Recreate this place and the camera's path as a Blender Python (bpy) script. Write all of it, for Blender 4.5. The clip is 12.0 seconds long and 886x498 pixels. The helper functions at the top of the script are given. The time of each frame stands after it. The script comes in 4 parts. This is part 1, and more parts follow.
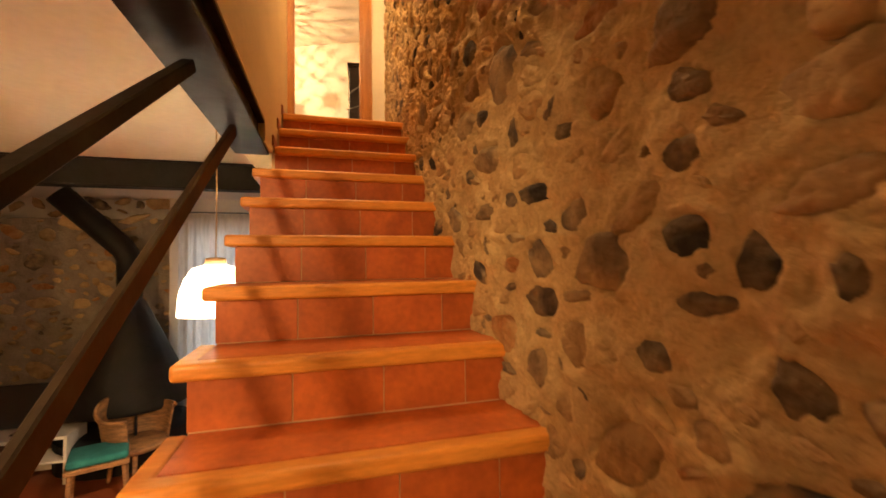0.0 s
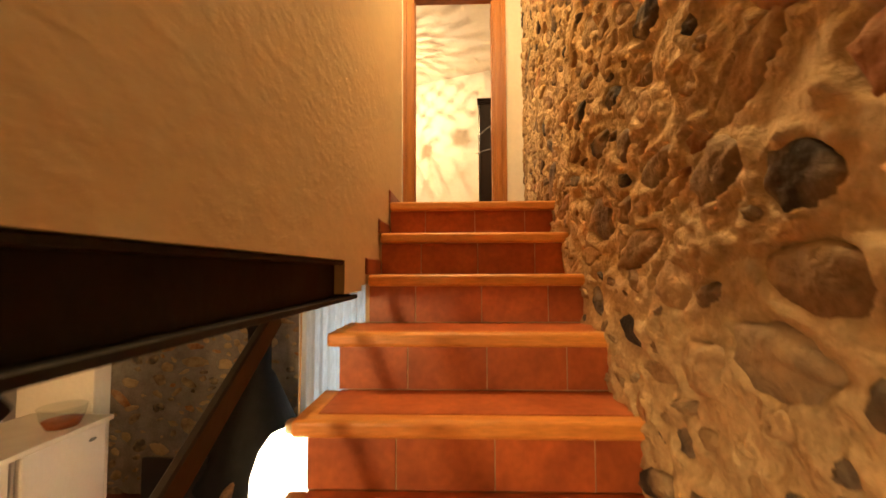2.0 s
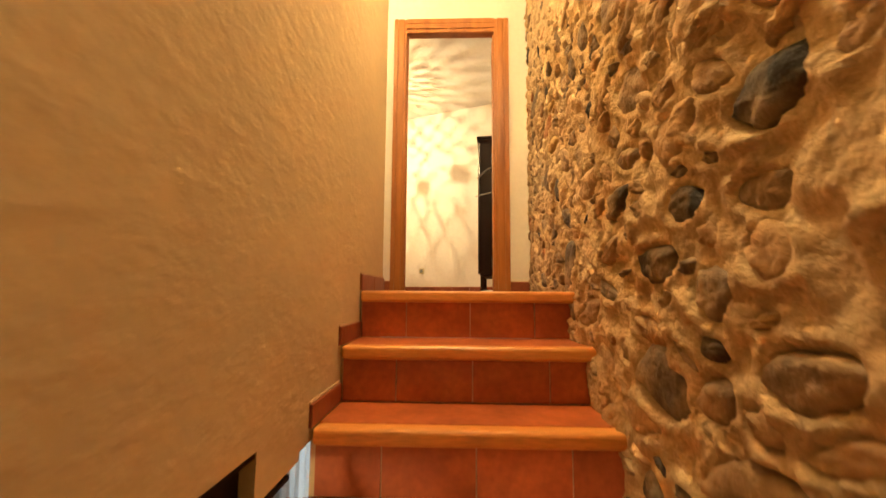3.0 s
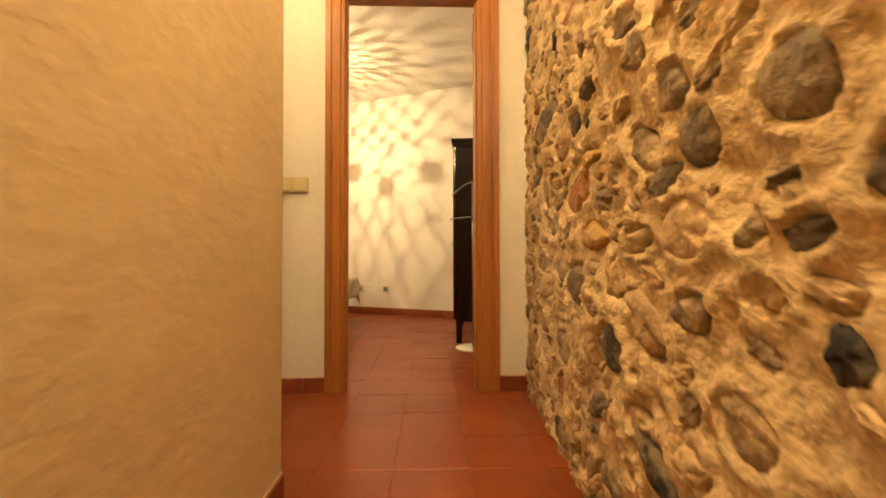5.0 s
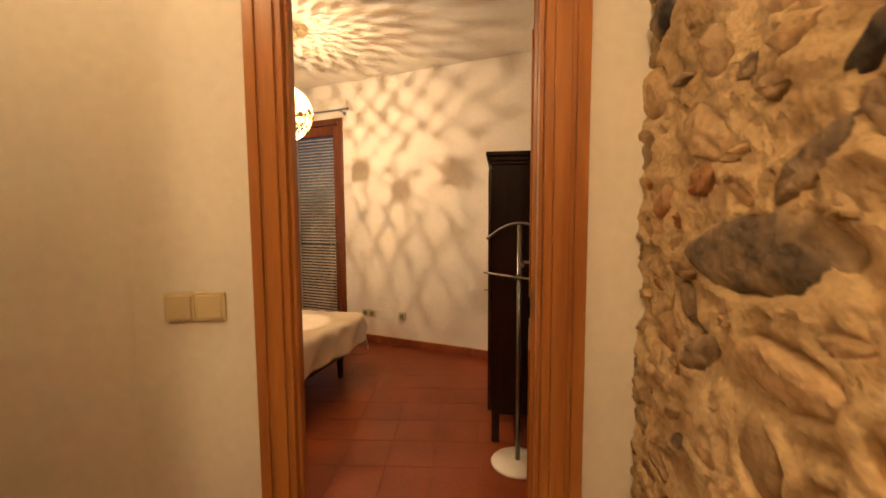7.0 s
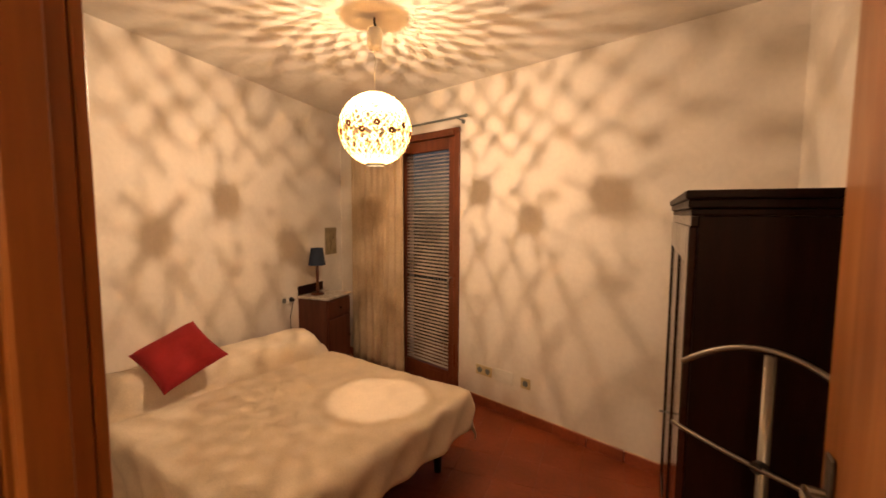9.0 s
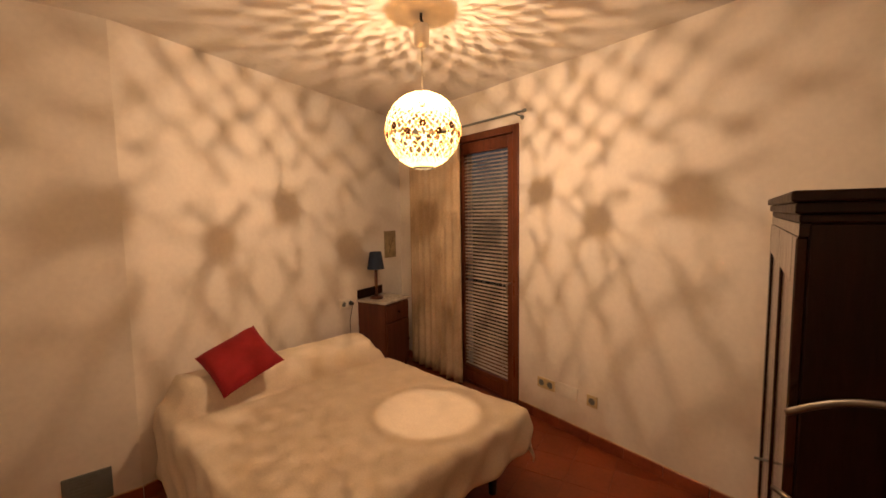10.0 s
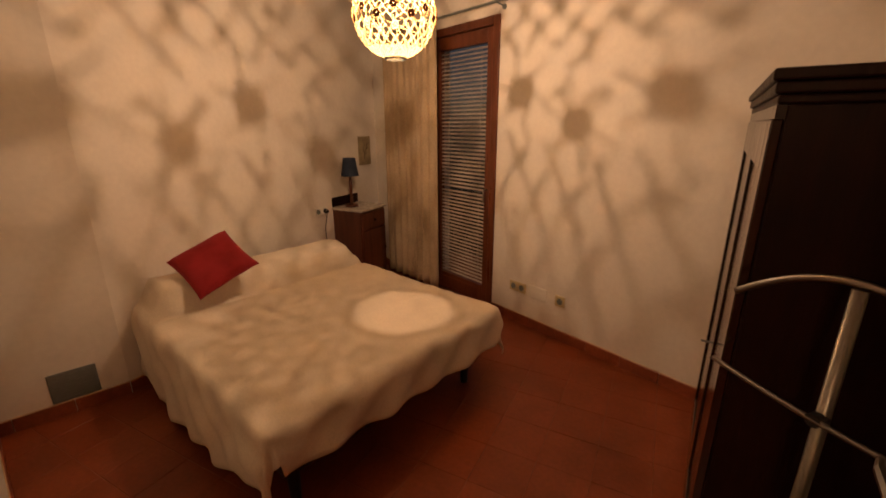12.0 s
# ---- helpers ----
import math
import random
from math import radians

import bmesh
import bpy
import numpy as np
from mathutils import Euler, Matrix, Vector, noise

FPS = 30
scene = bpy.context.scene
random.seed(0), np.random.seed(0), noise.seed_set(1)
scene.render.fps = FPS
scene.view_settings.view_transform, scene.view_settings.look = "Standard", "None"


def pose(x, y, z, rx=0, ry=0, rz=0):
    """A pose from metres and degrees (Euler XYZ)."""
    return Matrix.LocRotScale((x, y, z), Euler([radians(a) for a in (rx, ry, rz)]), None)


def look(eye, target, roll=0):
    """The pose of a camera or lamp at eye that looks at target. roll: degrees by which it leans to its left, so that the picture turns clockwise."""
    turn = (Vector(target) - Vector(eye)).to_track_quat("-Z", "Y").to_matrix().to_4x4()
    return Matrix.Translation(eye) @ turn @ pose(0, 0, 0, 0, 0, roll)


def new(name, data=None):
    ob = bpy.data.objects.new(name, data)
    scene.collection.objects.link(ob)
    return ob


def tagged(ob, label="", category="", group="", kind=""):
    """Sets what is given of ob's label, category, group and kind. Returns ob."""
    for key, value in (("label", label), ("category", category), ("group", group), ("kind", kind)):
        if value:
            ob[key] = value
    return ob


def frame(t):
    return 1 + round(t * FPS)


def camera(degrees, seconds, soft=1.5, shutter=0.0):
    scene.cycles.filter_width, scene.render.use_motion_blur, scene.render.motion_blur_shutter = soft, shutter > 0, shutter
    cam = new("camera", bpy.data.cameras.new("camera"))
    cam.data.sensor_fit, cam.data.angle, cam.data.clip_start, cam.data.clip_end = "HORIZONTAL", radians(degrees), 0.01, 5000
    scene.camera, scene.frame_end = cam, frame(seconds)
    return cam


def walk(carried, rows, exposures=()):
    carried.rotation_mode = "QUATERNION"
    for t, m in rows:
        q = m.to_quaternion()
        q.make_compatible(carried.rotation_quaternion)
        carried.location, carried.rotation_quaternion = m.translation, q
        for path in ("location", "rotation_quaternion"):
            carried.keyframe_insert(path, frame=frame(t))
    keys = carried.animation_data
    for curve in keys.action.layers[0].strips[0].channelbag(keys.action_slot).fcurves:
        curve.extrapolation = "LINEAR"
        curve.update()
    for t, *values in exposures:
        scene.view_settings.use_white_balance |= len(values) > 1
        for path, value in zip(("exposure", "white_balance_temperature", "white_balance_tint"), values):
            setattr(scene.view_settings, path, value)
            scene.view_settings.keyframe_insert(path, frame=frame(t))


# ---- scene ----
cam = camera(93.2, 12.0, 1.6, 0.3)
PATH = [
    (0, (-0.562, -2.995, -1.008), (-0.009, -1.074, -0.956), -0.6),
    (0.5, (-0.51, -2.761, -0.866), (-0.211, -0.786, -0.763), 0.8),
    (1, (-0.484, -2.537, -0.692), (-0.432, -0.543, -0.536), 1.7),
    (1.5, (-0.498, -2.315, -0.532), (-0.435, -0.321, -0.386), 1.0),
    (2, (-0.486, -2.083, -0.352), (-0.549, -0.087, -0.244), -0.2),
    (2.5, (-0.484, -1.849, -0.189), (-0.453, 0.145, -0.036), 0.1),
    (3, (-0.444, -1.635, -0.008), (-0.51, 0.353, 0.201), 0.4),
    (3.2, (-0.441, -1.549, 0.058), (-0.51, 0.44, 0.261), 0.2),
    (5, (-0.397, -0.687, 0.685), (-0.343, 1.312, 0.724), -0.1),
    (5.5, (-0.38, -0.421, 0.84), (-0.423, 1.578, 0.791), 0.3),
    (6, (-0.38, -0.158, 0.992), (-0.386, 1.839, 0.88), 0.9),
    (6.5, (-0.36, 0.098, 1.148), (-0.484, 2.086, 0.97), -0.4),
    (7, (-0.38, 0.351, 1.3), (-0.461, 2.343, 1.135), -0.3),
    (7.2, (-0.375, 0.449, 1.355), (-0.475, 2.441, 1.196), -0.5),
    (8.8, (-0.446, 1.246, 1.564), (-1.045, 3.146, 1.386), 0.3),
    (9, (-0.45, 1.318, 1.565), (-1.159, 3.18, 1.399), 0.3),
    (9.5, (-0.438, 1.446, 1.59), (-1.347, 3.219, 1.42), 0.3),
    (10, (-0.43, 1.496, 1.597), (-1.432, 3.218, 1.426), -0.8),
    (10.5, (-0.43, 1.523, 1.597), (-1.494, 3.204, 1.395), -0.9),
    (11, (-0.428, 1.531, 1.581), (-1.446, 3.229, 1.292), -0.6),
    (11.5, (-0.42, 1.526, 1.557), (-1.372, 3.237, 1.147), -0.3),
    (12, (-0.416, 1.518, 1.524), (-1.298, 3.222, 0.957), -0.1),
]
EXPOSURES = [(0.0, 1.02, 7200, 12), (1.5, 1.1, 6600, 6), (3.0, 1.15, 5950, -4), (5.0, 0.68, 5850, -6), (6.2, 0.36, 5950, 0), (7.2, -0.04, 6000, 10), (8.8, -0.2, 6080, 17), (10.0, -0.52, 6170, 20), (11.0, -0.77, 6300, 23), (12.0, -0.85, 6400, 24)]
walk(cam, [(t, look(eye, target, roll)) for t, eye, target, roll in PATH], EXPOSURES)

# ---- light ----
WARM = (1.0, 0.60, 0.27)
SHADE_C = (-1.64, 3.385, 2.028)


def point_lamp(name, at, watts, radius, color=WARM):
    data = bpy.data.lights.new(name, "POINT")
    data.energy, data.shadow_soft_size, data.color = watts, radius, color
    ob = new(name, data)
    ob.location = at
    return ob


world = bpy.data.worlds.new("world")
scene.world = world
world.use_nodes = True
sky = world.node_tree.nodes.new("ShaderNodeTexSky")
sky.sky_type, sky.sun_disc, sky.sun_elevation, sky.sun_rotation = "NISHITA", False, radians(25), radians(200)
world.node_tree.links.new(sky.outputs[0], world.node_tree.nodes["Background"].inputs[0])
world.node_tree.nodes["Background"].inputs[1].default_value = 0.016

point_lamp("bedroom_bulb_light", (SHADE_C[0], SHADE_C[1], SHADE_C[2] + 0.055), 64, 0.007, (1.0, 0.66, 0.36))
point_lamp("landing_bulb_light", (-0.46, -0.50, 2.28), 57, 0.09, (1.0, 0.64, 0.31))
# unseen fill, added to even out the wall left of the door
point_lamp("alcove_bulb_light", (-1.25, 0.76, 2.3), 8, 0.08, (1.0, 0.64, 0.31))
point_lamp("kitchen_bulb_light", (-1.9, -4.3, -0.42), 86, 0.12)
point_lamp("dome_bulb_light", (-1.16, -0.28, -1.20), 90, 0.06, (1.0, 0.85, 0.68))


# ---- materials ----
def material(name, color, rough=0.6, vary=0.25, scale=6.0, fine=60.0, bump=0.2, metal=0.0, stretch=(1, 1, 1), tint=None, random_hue=0.0, bump_scale=None, spec=0.5, sparse=False):
    """A procedural surface: two scales of colour variation, fine relief, optional variation from object to object."""
    m = bpy.data.materials.new(name)
    m.use_nodes = True
    nt = m.node_tree
    n, l = nt.nodes, nt.links
    b = n["Principled BSDF"]
    tc = n.new("ShaderNodeTexCoord")
    mp = n.new("ShaderNodeMapping")
    mp.inputs["Scale"].default_value = stretch
    place = n.new("ShaderNodeNewGeometry")
    l.new(place.outputs["Position"] if random_hue else tc.outputs["Object"], mp.inputs[0])
    n1, n2 = n.new("ShaderNodeTexNoise"), n.new("ShaderNodeTexNoise")
    for nd, s, d in ((n1, scale, 4), (n2, fine, 5)):
        nd.inputs["Scale"].default_value, nd.inputs["Detail"].default_value = s, d
        l.new(mp.outputs[0], nd.inputs["Vector"])
    c = Vector(color)
    t = Vector(tint) if tint else c * (1 - vary * 1.6)
    mix = n.new("ShaderNodeMix")
    mix.data_type = "RGBA"
    mix.inputs["A"].default_value, mix.inputs["B"].default_value = (*c, 1), (*t, 1)
    ramp = n.new("ShaderNodeMapRange")
    ramp.inputs["From Min"].default_value, ramp.inputs["From Max"].default_value = 0.35, 0.7
    l.new(n1.outputs[0], ramp.inputs[0])
    l.new(ramp.outputs[0], mix.inputs["Factor"])
    hsv = n.new("ShaderNodeHueSaturation")
    fr = n.new("ShaderNodeMapRange")
    fr.inputs["From Min"].default_value, fr.inputs["From Max"].default_value = 0.3, 0.7
    fr.inputs["To Min"].default_value, fr.inputs["To Max"].default_value = 1 - vary * 0.6, 1 + vary * 0.6
    l.new(n2.outputs[0], fr.inputs[0])
    last = fr.outputs[0]
    if random_hue:
        oi = n.new("ShaderNodeObjectInfo")
        orr = n.new("ShaderNodeMapRange")
        orr.inputs["To Min"].default_value, orr.inputs["To Max"].default_value = 1 - random_hue, 1 + random_hue
        l.new(oi.outputs["Random"], orr.inputs[0])
        mul = n.new("ShaderNodeMath")
        mul.operation = "MULTIPLY"
        l.new(last, mul.inputs[0])
        l.new(orr.outputs[0], mul.inputs[1])
        last = mul.outputs[0]
    l.new(last, hsv.inputs["Value"])
    l.new(mix.outputs["Result"], hsv.inputs["Color"])
    l.new(hsv.outputs[0], b.inputs["Base Color"])
    b.inputs["Roughness"].default_value, b.inputs["Metallic"].default_value = rough, metal
    b.inputs["Specular IOR Level"].default_value = spec
    rr = n.new("ShaderNodeMapRange")
    rr.inputs["To Min"].default_value, rr.inputs["To Max"].default_value = max(0.03, rough - 0.12), min(1, rough + 0.12)
    l.new(n1.outputs[0], rr.inputs[0])
    l.new(rr.outputs[0], b.inputs["Roughness"])
    if bump:
        n3 = n.new("ShaderNodeTexNoise")
        n3.inputs["Scale"].default_value, n3.inputs["Detail"].default_value = bump_scale or fine * 0.6, 6
        l.new(mp.outputs[0], n3.inputs["Vector"])
        bp = n.new("ShaderNodeBump")
        bp.inputs["Strength"].default_value, bp.inputs["Distance"].default_value = bump, 0.01
        height = n3.outputs[0]
        if sparse:  # scattered trowel scuffs on a smooth ground
            cut = n.new("ShaderNodeMapRange")
            cut.inputs["From Min"].default_value, cut.inputs["From Max"].default_value = 0.40, 0.85
            l.new(height, cut.inputs[0])
            height = cut.outputs[0]
        l.new(height, bp.inputs["Height"])
        l.new(bp.outputs[0], b.inputs["Normal"])
    return m


M = {}
M["plaster"] = material("plaster", (0.69, 0.57, 0.375), 0.85, 0.06, 1.6, 22, 0.17, bump_scale=15, stretch=(1, 1, 1.8), sparse=True)
M["white_wall"] = material("white_wall", (0.80, 0.76, 0.68), 0.8, 0.05, 2.0, 30, 0.12, bump_scale=18)
M["bed_wall"] = material("bed_wall", (0.82, 0.77, 0.70), 0.8, 0.05, 1.6, 30, 0.10, bump_scale=10)
M["ceiling_paint"] = material("ceiling_paint", (0.78, 0.74, 0.67), 0.85, 0.06, 1.5, 25, 0.15, bump_scale=9)
M["mortar"] = material("mortar", (0.62, 0.47, 0.265), 0.95, 0.20, 4, 80, 1.0, bump_scale=62, tint=(0.47, 0.35, 0.19))
M["grey_mortar"] = material("grey_mortar", (0.33, 0.29, 0.235), 0.95, 0.22, 5, 70, 1.0, bump_scale=50, tint=(0.22, 0.19, 0.16))
M["terracotta"] = material("terracotta", (0.53, 0.145, 0.043), 0.42, 0.22, 7, 45, 0.10, random_hue=0.13, tint=(0.36, 0.09, 0.03))
M["terracotta_floor"] = material("terracotta_floor", (0.25, 0.056, 0.017), 0.34, 0.16, 3, 50, 0.08, random_hue=0.05, tint=(0.19, 0.042, 0.013), spec=0.28)
M["grout"] = material("grout", (0.68, 0.50, 0.32), 0.9, 0.2, 12, 80, 0.3)
M["floor_grout"] = material("floor_grout", (0.24, 0.082, 0.035), 0.9, 0.2, 12, 80, 0.3)
M["nosing"] = material("nosing", (0.74, 0.33, 0.08), 0.38, 0.25, 3, 22, 0.12, stretch=(1, 8, 8), tint=(0.60, 0.24, 0.05), random_hue=0.08)
M["door_wood"] = material("door_wood", (0.42, 0.170, 0.040), 0.34, 0.18, 1.6, 10, 0.06, stretch=(9, 9, 0.8), tint=(0.30, 0.105, 0.024))
M["dark_wood"] = material("dark_wood", (0.019, 0.006, 0.004), 0.42, 0.35, 2, 16, 0.12, stretch=(10, 10, 1), tint=(0.011, 0.004, 0.0025), spec=0.12)
M["varnish"] = material("varnish", (0.030, 0.009, 0.005), 0.16, 0.35, 2, 16, 0.03, stretch=(10, 10, 1), tint=(0.018, 0.006, 0.0035), spec=0.6)
M["red_wood"] = material("red_wood", (0.11, 0.028, 0.011), 0.4, 0.3, 2, 16, 0.12, stretch=(10, 10, 1), tint=(0.065, 0.016, 0.007))
M["window_wood"] = material("window_wood", (0.15, 0.040, 0.013), 0.32, 0.3, 2, 16, 0.10, stretch=(12, 12, 1), tint=(0.10, 0.025, 0.008))
M["black_steel"] = material("black_steel", (0.007, 0.0065, 0.0065), 0.6, 0.3, 6, 50, 0.15, spec=0.3)
M["brown_steel"] = material("brown_steel", (0.035, 0.026, 0.018), 0.55, 0.3, 6, 50, 0.15)
M["linen"] = material("linen", (0.77, 0.68, 0.55), 0.92, 0.10, 5, 120, 0.15, bump_scale=90)
M["pillow_linen"] = material("pillow_linen", (0.74, 0.66, 0.53), 0.92, 0.08, 5, 120, 0.3, bump_scale=90)
M["red_cloth"] = material("red_cloth", (0.30, 0.006, 0.008), 0.9, 0.15, 8, 150, 0.4, bump_scale=140)
M["curtain"] = material("curtain", (0.56, 0.44, 0.29), 0.9, 0.15, 4, 90, 0.3)
M["chrome"] = material("chrome", (0.25, 0.23, 0.21), 0.36, 0.1, 6, 60, 0.03, metal=1.0)
M["marble"] = material("marble", (0.62, 0.56, 0.48), 0.25, 0.3, 9, 40, 0.02, tint=(0.36, 0.32, 0.28))
M["ivory_plastic"] = material("ivory_plastic", (0.60, 0.50, 0.29), 0.4, 0.05, 8, 60, 0.02)
M["white_plastic"] = material("white_plastic", (0.78, 0.75, 0.68), 0.4, 0.04, 8, 60, 0.02)
M["white_enamel"] = material("white_enamel", (0.80, 0.78, 0.74), 0.22, 0.03, 3, 40, 0.02)
M["blue_cloth"] = material("blue_cloth", (0.015, 0.028, 0.06), 0.85, 0.15, 8, 150, 0.2)
M["black_plastic"] = material("black_plastic", (0.012, 0.012, 0.013), 0.4, 0.2, 8, 60, 0.05)
M["grey_metal"] = material("grey_metal", (0.20, 0.23, 0.23), 0.5, 0.1, 8, 60, 0.05, metal=0.3)
M["wicker"] = material("wicker", (0.36, 0.17, 0.06), 0.6, 0.35, 10, 70, 0.7, stretch=(1, 1, 5), bump_scale=60)
M["wood_light"] = material("wood_light", (0.50, 0.32, 0.15), 0.5, 0.2, 3, 20, 0.1, stretch=(1, 8, 8))
M["teal_cloth"] = material("teal_cloth", (0.01, 0.16, 0.14), 0.9, 0.2, 8, 120, 0.3)
M["orange_food"] = material("orange_food", (0.60, 0.15, 0.03), 0.6, 0.3, 14, 60, 0.4)
M["paper"] = material("paper", (0.36, 0.29, 0.17), 0.8, 0.25, 14, 60, 0.05)
M["ink"] = material("ink", (0.12, 0.08, 0.04), 0.8, 0.2, 14, 60, 0.05)
M["brown_flower"] = material("brown_flower", (0.22, 0.07, 0.02), 0.7, 0.3, 30, 90, 0.2)


def thin_material(name, color, through_part, rough=0.8):
    """Thin cloth, shell or frosted glass, which lets part of the light through."""
    m = bpy.data.materials.new(name)
    m.use_nodes = True
    n, l = m.node_tree.nodes, m.node_tree.links
    tr, df, mx = n.new("ShaderNodeBsdfTranslucent"), n.new("ShaderNodeBsdfDiffuse"), n.new("ShaderNodeMixShader")
    nz, hv = n.new("ShaderNodeTexNoise"), n.new("ShaderNodeHueSaturation")
    nz.inputs["Scale"].default_value = 25
    hv.inputs["Color"].default_value = (*color, 1)
    mr = n.new("ShaderNodeMapRange")
    mr.inputs["To Min"].default_value, mr.inputs["To Max"].default_value = 0.75, 1.2
    l.new(nz.outputs[0], mr.inputs[0])
    l.new(mr.outputs[0], hv.inputs["Value"])
    for nd in (tr, df):
        l.new(hv.outputs[0], nd.inputs["Color"])
    mx.inputs[0].default_value = through_part
    l.new(df.outputs[0], mx.inputs[1])
    l.new(tr.outputs[0], mx.inputs[2])
    l.new(mx.outputs[0], n["Material Output"].inputs["Surface"])
    return m


M["shell"] = thin_material("shell", (0.86, 0.63, 0.30), 0.42)
M["sheer"] = thin_material("sheer", (0.85, 0.84, 0.82), 0.5)
M["opal"] = thin_material("opal", (0.92, 0.90, 0.85), 0.6)


def clear_material():
    """Thin clear glass: light goes straight through, with a faint gloss."""
    m = bpy.data.materials.new("clear_glass")
    m.use_nodes = True
    n, l = m.node_tree.nodes, m.node_tree.links
    tr, gl, mx = n.new("ShaderNodeBsdfTransparent"), n.new("ShaderNodeBsdfGlossy"), n.new("ShaderNodeMixShader")
    tr.inputs[0].default_value, gl.inputs["Roughness"].default_value = (0.93, 0.94, 0.93, 1), 0.03
    mx.inputs[0].default_value = 0.07
    l.new(tr.outputs[0], mx.inputs[1])
    l.new(gl.outputs[0], mx.inputs[2])
    l.new(mx.outputs[0], n["Material Output"].inputs["Surface"])
    return m


M["clear"] = clear_material()
M["slat"] = material("slat", (0.46, 0.38, 0.32), 0.5, 0.1, 5, 40, 0.05)
M["skirting"] = material("skirting", (0.30, 0.075, 0.03), 0.4, 0.2, 7, 45, 0.1, random_hue=0.1)


def stone_material(name, stops, dusty=0.88, joined=False):
    """Field stones: tan, grey, rust and near-black ones, dusted with lime mortar."""
    m = bpy.data.materials.new(name)
    m.use_nodes = True
    n, l = m.node_tree.nodes, m.node_tree.links
    b = n["Principled BSDF"]
    oi, tc = n.new("ShaderNodeObjectInfo"), n.new("ShaderNodeNewGeometry")
    ramp = n.new("ShaderNodeValToRGB")
    el = ramp.color_ramp.elements
    ramp.color_ramp.interpolation = "CONSTANT"
    el[0].position, el[0].color = stops[0][0], (*stops[0][1], 1)
    el[1].position, el[1].color = stops[1][0], (*stops[1][1], 1)
    for p, c in stops[2:]:
        e = el.new(p)
        e.color = (*c, 1)
    l.new(tc.outputs["Random Per Island"] if joined else oi.outputs["Random"], ramp.inputs[0])
    n1, n2, n3 = (n.new("ShaderNodeTexNoise") for _ in range(3))
    for nd, s in ((n1, 9), (n2, 60), (n3, 16)):
        nd.inputs["Scale"].default_value, nd.inputs["Detail"].default_value = s, 6
        l.new(tc.outputs["Position"], nd.inputs["Vector"])
    dust = n.new("ShaderNodeMapRange")
    dust.inputs["From Min"].default_value, dust.inputs["From Max"].default_value = 0.40, 0.66
    dust.inputs["To Max"].default_value = dusty
    l.new(n1.outputs[0], dust.inputs[0])
    mx = n.new("ShaderNodeMix")
    mx.data_type = "RGBA"
    mx.inputs["B"].default_value = (0.60, 0.445, 0.25, 1)
    l.new(dust.outputs[0], mx.inputs["Factor"])
    hv, mr = n.new("ShaderNodeHueSaturation"), n.new("ShaderNodeMapRange")
    mr.inputs["To Min"].default_value, mr.inputs["To Max"].default_value = 0.55, 1.5
    l.new(n2.outputs[0], mr.inputs[0])
    l.new(mr.outputs[0], hv.inputs["Value"])
    l.new(ramp.outputs[0], hv.inputs["Color"])
    l.new(hv.outputs[0], mx.inputs["A"])
    l.new(mx.outputs["Result"], b.inputs["Base Color"])
    b.inputs["Roughness"].default_value = 0.85
    add = n.new("ShaderNodeMath")
    l.new(n2.outputs[0], add.inputs[0])
    l.new(n3.outputs[0], add.inputs[1])
    bp = n.new("ShaderNodeBump")
    bp.inputs["Strength"].default_value, bp.inputs["Distance"].default_value = 0.7, 0.012
    l.new(add.outputs[0], bp.inputs["Height"])
    l.new(bp.outputs[0], b.inputs["Normal"])
    return m


FIELD = ((0.0, (0.42, 0.29, 0.15)), (0.17, (0.30, 0.20, 0.105)), (0.33, (0.20, 0.145, 0.09)), (0.47, (0.48, 0.34, 0.185)),
         (0.64, (0.13, 0.105, 0.085)), (0.75, (0.32, 0.14, 0.055)), (0.82, (0.055, 0.048, 0.046)), (0.91, (0.28, 0.19, 0.10)))
M["stone"] = stone_material("field_stone", FIELD, 0.62)
M["stone_joined"] = stone_material("field_stone_joined", FIELD, 0.62, True)
M["stone_dark"] = stone_material("dark_stone", ((0.0, (0.030, 0.028, 0.029)), (0.5, (0.060, 0.048, 0.040))), 0.42)
M["stone_grey"] = stone_material("grey_stone", ((0.0, (0.13, 0.105, 0.08)), (0.5, (0.19, 0.14, 0.09))), 0.62)
M["stone_ochre"] = stone_material("ochre_stone", ((0.0, (0.40, 0.22, 0.05)), (0.5, (0.48, 0.31, 0.10))), 0.35)
M["stone_rust"] = stone_material("rust_stone", ((0.0, (0.30, 0.12, 0.04)), (0.5, (0.36, 0.19, 0.045))), 0.4)


# ---- mesh helpers ----
def box(bm, a, b, bevel=0.0, m=None, seg=1):
    a, b = Vector(a), Vector(b)
    mat4 = Matrix.Translation((a + b) / 2) @ Matrix.Diagonal((*(b - a), 1))
    made = bmesh.ops.create_cube(bm, size=1, matrix=(m @ mat4) if m else mat4)["verts"]
    if bevel:
        edges = list({e for v in made for e in v.link_edges})
        bmesh.ops.bevel(bm, geom=edges, offset=bevel, segments=seg, affect="EDGES", profile=0.5)


def cone(bm, p0, p1, r0, r1, seg=16):
    p0, p1 = Vector(p0), Vector(p1)
    turn = (p1 - p0).to_track_quat("Z", "Y").to_matrix().to_4x4()
    bmesh.ops.create_cone(bm, cap_ends=True, segments=seg, radius1=r0, radius2=r1, depth=(p1 - p0).length, matrix=Matrix.Translation((p0 + p1) / 2) @ turn)


